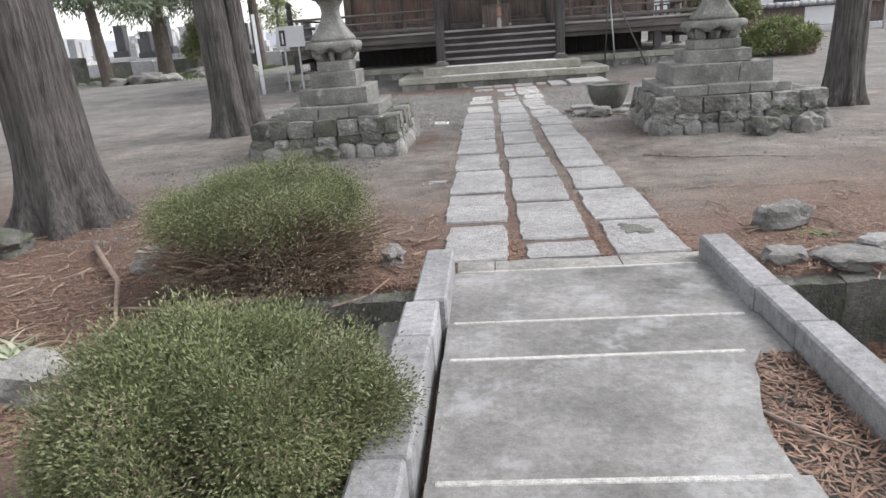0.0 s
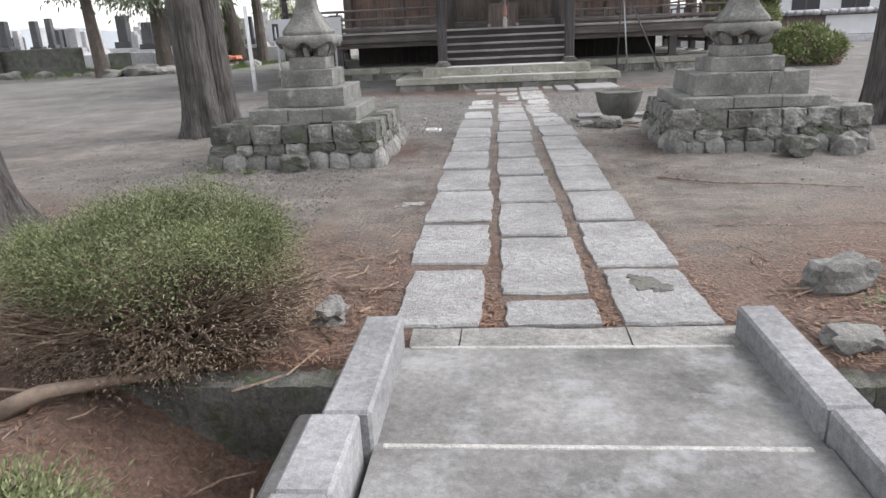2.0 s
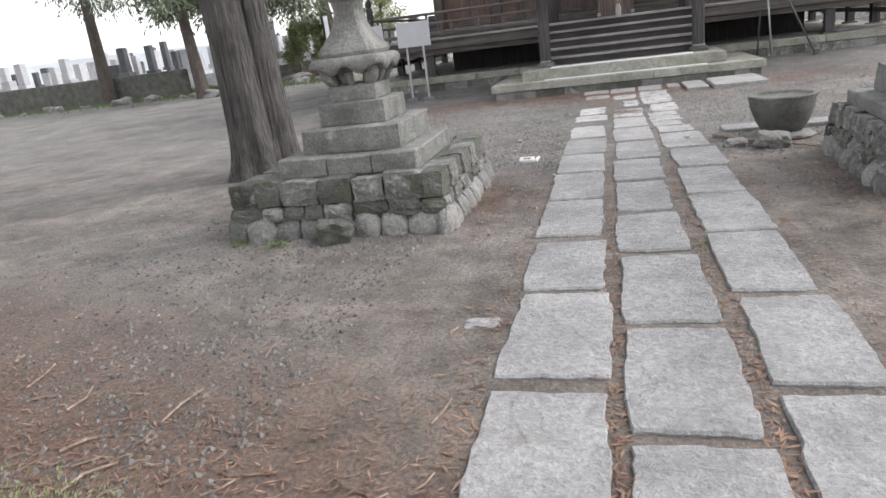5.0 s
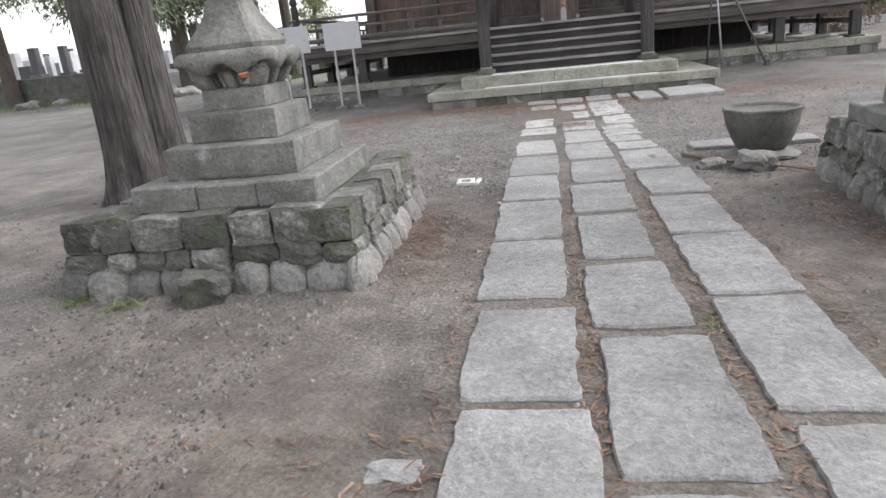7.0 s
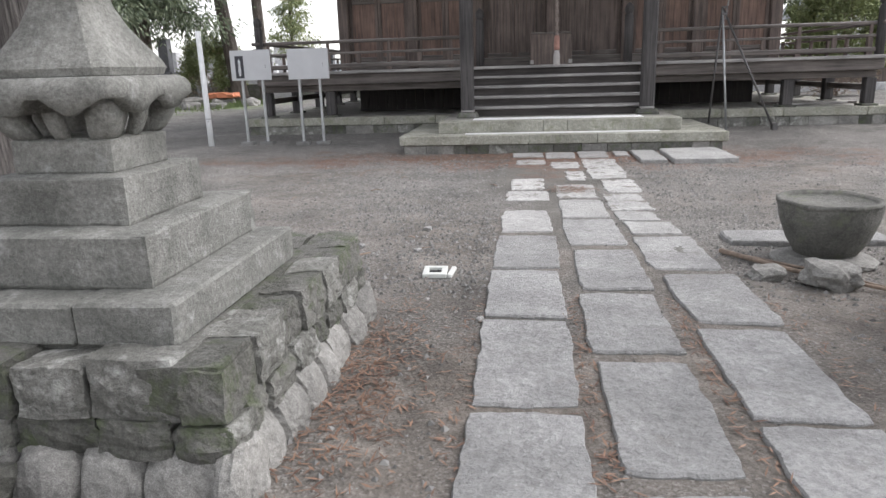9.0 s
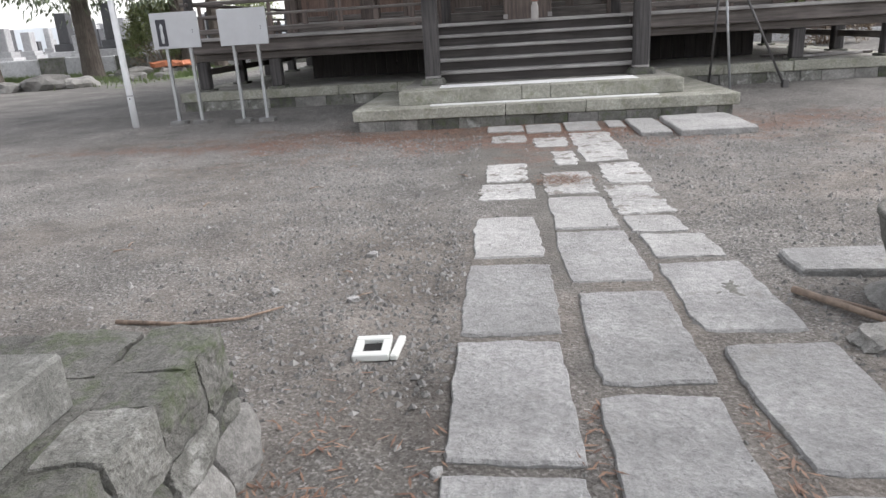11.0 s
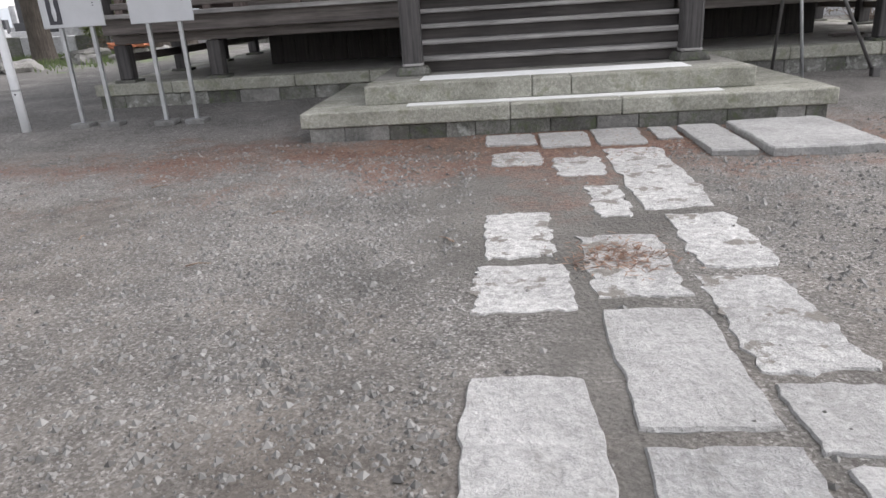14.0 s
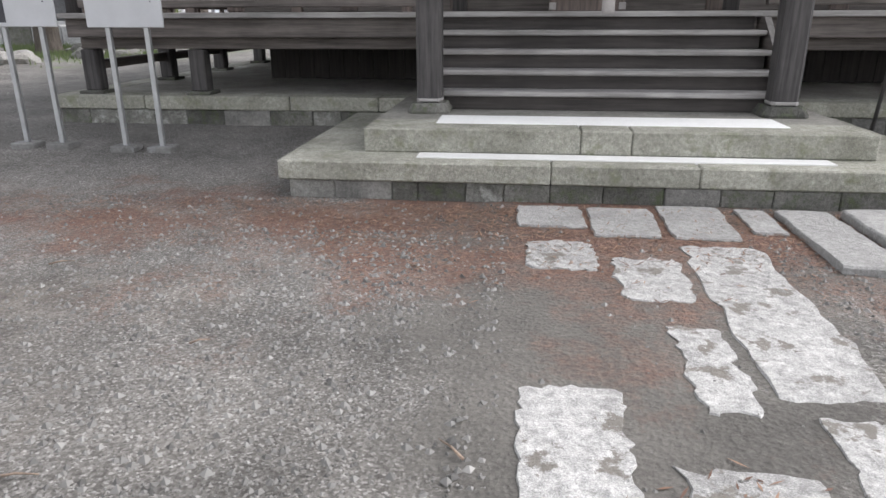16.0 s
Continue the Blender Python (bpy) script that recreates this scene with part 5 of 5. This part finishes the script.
for zc in (2.3, 2.42):
    part("clamp", box(-0.14, -0.04, 0.0, 0.07, zc - 0.025, zc + 0.02, 0.006), M_DARKSTEEL, stand)
part("foot_clamp", box(0.85, 0.95, -0.32, -0.22, 0.10, 0.24, 0.01), M_DARKSTEEL, stand)

# ---- bell rope and offertory box ----
rope = empty("bell_rope", CX, 19.85, 1.44, "hanging bell rope with faded cloth and wooden pull", "bell rope")
b = bmesh.new()
for s in range(2):
    pts = [(0.016 * math.cos(i * 0.8 + s * math.pi), 0.016 * math.sin(i * 0.8 + s * math.pi), 0.52 + i * 0.035) for i in range(70)]
    tube(pts, 0.018, 6, b)
part("cord", b, M_ROPE, rope, "", True)
part("cloth", lathe([(0.05, 0.27), (0.056, 0.33), (0.05, 0.5), (0.03, 0.53)], 12), M_ROPE_RED, rope, "faded red cloth wrap", True)
part("pull", lathe([(0.055, 0.0), (0.06, 0.02), (0.058, 0.2), (0.04, 0.235), (0.046, 0.265)], 14), M_ROPE_WHITE, rope, "worn pale wooden pull", True)
chest = empty("offertory_box", CX - 0.04, 21.95, 1.462, "dark wooden offertory box with slatted top", "offertory box")
part("body", box(-0.43, 0.43, -0.28, 0.28, 0.0, 0.62, 0.012), M_WOOD_Z, chest)
for i in range(9):
    part("slat", box(-0.41, 0.41, -0.26 + i * 0.06, -0.235 + i * 0.06, 0.622, 0.655, 0.004), M_WOOD_X, chest)
for dx in (-0.4, 0.4):
    part("fitting", box(dx - 0.04, dx + 0.04, -0.29, -0.279, 0.02, 0.10, 0.004), M_ROPE_WHITE, chest)

# ---- paper strips under the veranda, and boards lying on the podium ----
for i, (x, y, z) in enumerate(((-1.86, 21.7, 1.20), (-1.68, 21.7, 1.18), (-1.52, 21.7, 1.19), (-1.42, 21.7, 1.21), (2.55, 21.7, 1.18), (2.72, 21.7, 1.17))):
    bz = bmesh.new()
    for k in range(3):
        box(-0.02 + 0.012 * (k % 2), 0.02 + 0.012 * (k % 2), -0.002, 0.002, -0.035 * (k + 1), -0.035 * k, 0, 0, 0, bz)
    st = part("paper_strip", bz, M_PVC)
    st.matrix_world = pose(x, y, z + 0.085 - 0.003, 0, 0, i * 20)
    tagged(st, "small zigzag white paper strip hanging from the beam", "paper strip", "hanging paper strips")
for i, (x, y, rz) in enumerate(((5.9, 22.2, 12), (6.1, 22.45, -4), (5.7, 22.7, 3))):
    pk = part("plank", box(-0.75, 0.75, -0.07, 0.07, 0.0, 0.045, 0.006), M_TREAD if i == 0 else M_WOOD_X)
    pk.matrix_world = pose(x, y, 0.492, 0, 0, rz)
    tagged(pk, "grey weathered plank lying on the podium", "plank", "loose planks")

# ---- small things on the ground ----
sq = empty("drain_frame", -0.73, 11.33, 0.0, "square white plastic drain frame set in the gravel", "drain cover", rz=3)
for x0, x1, y0, y1 in ((-0.085, 0.085, -0.105, -0.06), (-0.085, 0.085, 0.06, 0.105), (-0.085, -0.045, -0.06, 0.06), (0.045, 0.085, -0.06, 0.06)):
    part("rim", box(x0, x1, y0, y1, 0.0, 0.035, 0.005), M_PVC, sq)
# black block in place of the hole's own shade
part("well", box(-0.045, 0.045, -0.06, 0.06, -0.03, 0.012, 0), M_BLACK, sq, "dark hole")
bar = part("plastic_bar", box(0.10, 0.135, -0.09, 0.12, 0.0, 0.03, 0.006), M_PVC)
bar.matrix_world = pose(-0.73, 11.33, 0.0, 0, 0, -4)
tagged(bar, "short white plastic bar beside the drain", "bar")


def make_root(name, pts, r, label, mat=M_ROOT):
    rr = [r * (1 - 0.6 * i / (len(pts) - 1)) for i in range(len(pts))]
    ob = part(name, tube(pts, rr, 7), mat, None, "", True)
    tagged(ob, label, "branch")


make_root("root", [(-3.05, 5.0, 0.03), (-2.78, 4.62, 0.07), (-2.38, 4.1, 0.05), (-2.2, 3.75, 0.06), (-2.02, 3.4, 0.05), (-2.06, 3.1, 0.02)], 0.022, "pale bare root winding over the needles")
make_root("root", [(-1.72, 3.44, 0.03), (-1.6, 3.52, 0.07), (-1.42, 3.62, 0.06), (-1.1, 3.8, 0.03)], 0.045, "thick bare root at the ditch edge")
make_root("root", [(-2.2, 3.66, 0.03), (-1.95, 3.6, 0.05), (-1.66, 3.6, 0.03)], 0.015, "thin bare root over the needles")
make_root("fallen_branch", [(1.75, 7.6, 0.02), (2.2, 7.25, 0.03), (2.7, 7.2, 0.025), (3.3, 7.0, 0.02)], 0.011, "thin dark fallen branch on the earth", M_TWIG)
make_root("fallen_branch", [(1.38, 11.9, 0.03), (1.7, 11.35, 0.04), (2.1, 11.0, 0.03), (2.4, 10.6, 0.02)], 0.02, "dry fallen branch beside the path")
make_root("fallen_branch", [(1.5, 11.8, 0.02), (1.9, 11.25, 0.05), (2.3, 10.85, 0.02)], 0.012, "dry thin twig beside the path")
make_root("fallen_branch", [(-2.2, 11.7, 0.015), (-1.8, 11.62, 0.03), (-1.5, 11.7, 0.02), (-1.32, 11.85, 0.02)], 0.014, "dark twig lying on the gravel", M_TWIG)
make_root("fallen_branch", [(1.02, 2.3, 0.07), (1.13, 2.12, 0.09), (1.26, 2.02, 0.08)], 0.01, "twig among the needles on the bridge")
rl = random.Random(77)
for i in range(16):
    x, y, a, ln = rl.uniform(-3.2, -0.4), rl.uniform(9.5, 17.0), rl.uniform(0, 3.1), rl.uniform(0.06, 0.16)
    make_root("twig", [(x, y, 0.014), (x + math.cos(a) * ln * 0.5, y + math.sin(a) * ln * 0.5, 0.024), (x + math.cos(a) * ln, y + math.sin(a) * ln, 0.014)], 0.006, "short dry twig on the gravel", M_TWIG)

# ---- strap-leaved plant and grass tufts ----
def make_tuft(name, x, y, z, count, length, width, seed, label, mat):
    rnd = random.Random(seed)
    verts, faces = [], []
    for _ in range(count):
        a = rnd.uniform(0, 6.28)
        d = Vector((math.cos(a), math.sin(a), 0))
        s = Vector((-d.y, d.x, 0))
        ln, w, up = length * rnd.uniform(0.5, 1.2), width * rnd.uniform(0.7, 1.2), rnd.uniform(0.35, 1.0)
        p = Vector((rnd.gauss(0, 0.05), rnd.gauss(0, 0.05), 0))
        i = len(verts)
        for t in (0, 0.35, 0.7, 1.0):
            c = p + d * ln * t + Vector((0, 0, ln * up * (t - t * t * 0.9)))
            ww = w * (1 - t * 0.9)
            verts += [c - s * ww, c + s * ww]
        for k in range(3):
            faces.append((i + 2 * k, i + 2 * k + 1, i + 2 * k + 3, i + 2 * k + 2))
    ob = raw(name, verts, faces, mat)
    ob.matrix_world = pose(x, y, z)
    return tagged(ob, label, "plant", "low plants")


make_tuft("strap_plant", -2.38, 2.98, 0.02, 60, 0.34, 0.014, 61, "clump of pale green strap leaves at the ditch", M_STRAP)
make_tuft("strap_plant", -2.1, 2.75, 0.0, 40, 0.3, 0.012, 62, "clump of pale green strap leaves at the ditch", M_STRAP)
make_tuft("grass_tuft", -2.88, 8.52, 0.0, 40, 0.16, 0.006, 63, "green grass tuft at the lantern base", M_GRASS)
make_tuft("grass_tuft", -2.52, 8.42, 0.0, 40, 0.15, 0.006, 64, "green grass tuft at the lantern base", M_GRASS)
make_tuft("grass_tuft", 0.80, 7.95, 0.0, 40, 0.07, 0.004, 65, "small grass tuft in a paving joint", M_GRASS)
make_tuft("grass_tuft", 2.25, 4.55, 0.0, 50, 0.1, 0.004, 66, "small grass tuft among needles", M_GRASS)


# ---- graveyard, garden wall and distance ----
def make_grave(x, y, z, w, h, mat, seed, label):
    rnd = random.Random(seed)
    ob = empty("gravestone", x, y, z, label, "gravestone", "graveyard stones")
    part("plinth", box(-w * 0.95, w * 0.95, -w * 0.8, w * 0.8, 0, h * 0.2, 0.02), M_GRAVE_L, ob)
    part("step", box(-w * 0.7, w * 0.7, -w * 0.6, w * 0.6, h * 0.2, h * 0.36, 0.02), mat, ob)
    part("pillar", box(-w * 0.42, w * 0.42, -w * 0.4, w * 0.4, h * 0.36, h, 0.03), mat, ob)


rg = random.Random(31)
for i in range(120):
    x, y = rg.uniform(-62, -9.5), rg.uniform(43, 62)
    if x > -9.0 - (y - 43) * 0.2:
        continue
    dark = rg.random() < 0.3
    make_grave(x, y, 0.75, rg.uniform(0.45, 0.9), rg.uniform(1.3, 2.8), M_GRAVE_D if dark else M_GRAVE_L, i, "polished black gravestone on a stepped plinth" if dark else "pale grey gravestone on a stepped plinth")
rgw = random.Random(12)
wall = empty("graveyard_wall", -38, 42.2, 0, "low grey stone retaining wall of the graveyard", "wall", kind="structure")
at = -70.0
while at < -9.0:
    w = rgw.uniform(1.2, 2.4)
    part("wall_block", box(at + 38, at + 38 + w - 0.02, -0.15, 0.25, -0.1, rgw.uniform(0.95, 1.05), 0.03), M_MASON if rgw.random() < 0.7 else M_GRAVE_L, wall)
    at += w
near_wall = part("yard_wall", box(-40, -20.3, 34.4, 34.9, -0.1, 1.45, 0.05), M_MASON)
tagged(near_wall, "grey block retaining wall at the yard's edge", "wall", kind="structure")
terrace = part("terrace", box(-75, -9.5, 42.4, 66, -0.1, 0.75, 0), M_COBBLE)
tagged(terrace, "gravelled terrace of the graveyard", "terrace", kind="structure")
for i, (x, y, s) in enumerate([(-33.0 + 1.3 * k, 33.0 + 0.6 * math.sin(k * 2.1), 0.4 + 0.12 * math.sin(k * 1.7)) for k in range(12)]):
    rock("kerb_boulder", x, y, s * 0.3, s, s * 0.7, s * 0.6, 80 + i, "pale boulder edging the gravel yard", M_COBBLE, i * 29, 2, 0.4, "edging boulders")

gw = empty("garden_wall", 18, 37, 0, "white plastered wall under a grey tiled coping", "wall", kind="structure")
part("plaster", box(-9, 40, -0.12, 0.12, 0.45, 1.4, 0.01), M_WOOD_Z, gw, "dark boarded wall face")
part("white_panel", box(-2.1, 0.6, -0.16, -0.125, 0.47, 1.36, 0.01), M_PLASTER, gw, "white plaster panel")
part("stone_foot", box(-9.5, 40, -0.4, 0.3, -0.1, 0.45, 0.04), M_GRAVE_L, gw)
for i in range(120):
    xt = -9.3 + i * 0.4
    part("roof_tile", box(xt, xt + 0.38, -0.55, 0.55, 1.4, 1.66, 0.09), M_TILE if i % 2 else M_GRAVE_L, gw)
for i, (x, y) in enumerate(((18.6, 34.5), (20.3, 34.8))):
    p = part("marker_post", box(-0.12, 0.12, -0.1, 0.1, 0, 1.8 if i == 0 else 1.1, 0.02), M_GRAVE_L)
    p.matrix_world = pose(x, y, 0)
    tagged(p, "pale stone marker post at the yard's edge", "post")

house = empty("house", 30, 53.5, 0, "low house with a broad grey roof behind the garden", "house")
part("wall", box(-11, 16, -2, 6, 0, 4.2, 0.05), M_PLASTER, house)
b = bmesh.new()
eave = [(-12.3, -3.5, 4.1), (17.5, -3.5, 4.1), (17.5, 7.5, 4.1), (-12.3, 7.5, 4.1)]
ridge = [(-11.3, 1.7, 8.0), (16, 1.7, 8.0), (16, 2.3, 8.0), (-11.3, 2.3, 8.0)]
lo, hi = [b.verts.new(p) for p in eave], [b.verts.new(p) for p in ridge]
for i in range(4):
    b.faces.new((lo[i], lo[(i + 1) % 4], hi[(i + 1) % 4], hi[i]))
b.faces.new(lo[::-1]), b.faces.new(hi)
part("roof", b, M_TILE, house, "grey tiled roof")
for k in range(8):
    wdw = part("window", box(-10 + k * 3.2, -8.2 + k * 3.2, -2.04, -2.0, 0.9, 2.6, 0), M_INK, house)
    part("frame", box(-9.15 + k * 3.2, -9.05 + k * 3.2, -2.07, -2.045, 0.9, 2.6, 0), M_WOOD_Z, wdw)

hv, hf = [], []
nh = 90
for i in range(nh + 1):
    a = math.pi * (-0.1 + 1.2 * i / nh)
    c, s = math.cos(a), math.sin(a)
    hgt = 16 + 14 * noise.noise(Vector((i * 0.13, 4.2, 0))) + 6 * noise.noise(Vector((i * 0.5, 1.2, 0)))
    hv += [(700 * c, 700 * s, -2), (700 * c, 700 * s, hgt)]
for i in range(nh):
    hf.append((2 * i, 2 * i + 2, 2 * i + 3, 2 * i + 1))
hills = raw("backdrop", hv, hf, M_HILL)
tagged(hills, "pale hazy line of far hills", "hills", kind="structure")


# ---- stuff: needles, chips, grass ----
def scatter(name, count, where, maker, mat, label, seed):
    rnd = random.Random(seed)
    verts, faces = [], []
    for _ in range(count):
        x, y = where(rnd)
        if abs(x - 0.2) < 1.0 and 13.5 < y < 18.0 and rnd.random() < 0.6 and name == "gravel":
            continue
        if -0.38 < x < 1.55 and y < 4.22:
            continue
        if DITCH[0] < y < DITCH[1] and -2.0 < x < 4.5:
            if rnd.random() < 0.6:
                continue
        maker(rnd, x, y, ground_height(x, y), verts, faces)
    ob = raw(name, verts, faces, mat)
    return tagged(ob, label, name.replace("_", " "), kind="stuff")


def needle(rnd, x, y, z, verts, faces):
    a, ln, w = rnd.uniform(0, 6.28), rnd.uniform(0.03, 0.09), rnd.uniform(0.003, 0.006)
    d, s = Vector((math.cos(a), math.sin(a), rnd.uniform(-0.1, 0.25))), Vector((-math.sin(a), math.cos(a), 0))
    p = Vector((x, y, z + rnd.uniform(0.004, 0.014)))
    i = len(verts)
    verts += [p, p + d * ln * 0.5 + s * w, p + d * ln, p + d * ln * 0.5 - s * w]
    faces.append((i, i + 1, i + 2, i + 3))


def chip(rnd, x, y, z, verts, faces):
    r = rnd.choice((0.004, 0.005, 0.006, 0.007, 0.009, 0.012, 0.021)) * rnd.uniform(0.7, 1.3)
    a = rnd.uniform(0, 6.28)
    i = len(verts)
    for k in range(4):
        q = r * rnd.uniform(0.6, 1.2)
        verts.append((x + q * math.cos(a + k * 1.57), y + q * math.sin(a + k * 1.57), z - 0.002))
    verts.append((x + rnd.uniform(-0.3, 0.3) * r, y + rnd.uniform(-0.3, 0.3) * r, z + r * rnd.uniform(0.4, 0.9)))
    for k in range(4):
        faces.append((i + k, i + (k + 1) % 4, i + 4))


def at_start(rnd):
    if rnd.random() < 0.62:
        return rnd.uniform(-5.0, -0.3), min(2.2 + abs(rnd.gauss(0, 1.7)), 7)
    return rnd.uniform(1.7, 4.2), min(2.0 + abs(rnd.gauss(0, 1.5)), 6)


def stick(rnd, x, y, z, verts, faces):
    a, ln, w = rnd.uniform(0, 6.28), rnd.uniform(0.08, 0.28), rnd.uniform(0.003, 0.007)
    d, s = Vector((math.cos(a), math.sin(a), rnd.uniform(-0.05, 0.12))), Vector((-math.sin(a), math.cos(a), 0))
    p = Vector((x, y, z + 0.01))
    bend = s * rnd.uniform(-0.2, 0.2) * ln
    i = len(verts)
    for q in (p, p + d * ln * 0.5 + bend, p + d * ln):
        verts += [q - s * w, q + Vector((0, 0, 1.4 * w)), q + s * w]
    for k in (0, 3):
        faces.append((i + k, i + k + 1, i + k + 4, i + k + 3))
        faces.append((i + k + 1, i + k + 2, i + k + 5, i + k + 4))


scatter("twig_litter", 1100, at_start, stick, M_TWIG, "dry brown twigs strewn among the needles", 18)


def in_joints(rnd):
    return rnd.choice((0.22, 0.79, 0.22, 0.79, -0.38, 1.38)) + rnd.gauss(0, 0.03), 4.3 + 6.5 * rnd.random() ** 1.5


def by_lantern(rnd):
    return rnd.choice((-0.80, -0.86, 1.95)) + rnd.gauss(0, 0.14), rnd.gauss(9.5, 0.55)


def by_steps(rnd):
    return rnd.gauss(0.2, 2.2), 18.3 - abs(rnd.gauss(0, 0.6))


scatter("fallen_needles", 42000, at_start, needle, M_LITTER, "red-brown fallen cedar needles", 1)
scatter("fallen_needles", 2400, in_joints, needle, M_LITTER, "red-brown needles in the paving joints", 2)
scatter("fallen_needles", 1500, by_lantern, needle, M_LITTER, "red-brown needles beside the lantern base", 3)
scatter("fallen_needles", 7000, by_steps, needle, M_LITTER, "red-brown needles before the platform", 4)


def yard(rnd):
    while True:
        x, y = rnd.uniform(-5.5, 5.0), rnd.uniform(7.0, 18.4)
        if rnd.random() < 0.25 + 0.75 * (y - 7) / 11 and not (-0.35 < x < 1.3 and rnd.random() < 0.7):
            return x, y


scatter("gravel", 24000, yard, chip, M_CHIPS, "angular grey gravel chips", 5)


def beside_path(rnd):
    x = -0.35 - abs(rnd.gauss(0, 1.3)) if rnd.random() < 0.75 else 1.3 + abs(rnd.gauss(0, 0.9))
    return x, rnd.uniform(10.8, 17.6)


def dark_grit(rnd):
    return -1.2 - abs(rnd.gauss(0, 1.6)), rnd.uniform(5.0, 9.5)


scatter("gravel", 14000, dark_grit, chip, M_GRIT, "dark grit and small stones under the trees", 17)


def needle_heap(rnd):
    return rnd.gauss(0.46, 0.12), rnd.gauss(14.72, 0.12)


scatter("gravel", 24000, beside_path, chip, M_CHIPS, "loose grey gravel chips beside the path", 15)
scatter("fallen_needles", 420, needle_heap, needle, M_LITTER, "red-brown needles heaped on a paving stone", 16)
sb = random.Random(9)
verts, faces = [], []
for _ in range(2600):
    needle(sb, sb.uniform(0.96, 1.34), sb.uniform(0.8, 2.74), 0.055, verts, faces)
lit = raw("bridge_needles", verts, faces, M_LITTER)
tagged(lit, "fallen needles heaped along the bridge kerb", "fallen needles", kind="stuff")


def bank(rnd):
    return rnd.uniform(-36, -12), rnd.gauss(37, 2.2)


def blade(rnd, x, y, z, verts, faces):
    h = rnd.uniform(0.1, 0.25)
    i = len(verts)
    dx, dy = rnd.uniform(-0.06, 0.06), rnd.uniform(-0.06, 0.06)
    verts += [(x - 0.02, y, z), (x + 0.02, y, z), (x + dx, y + dy, z + h)]
    faces.append((i, i + 1, i + 2))


scatter("grass", 14000, bank, blade, M_GRASS, "short green grass on the graveyard bank", 6)
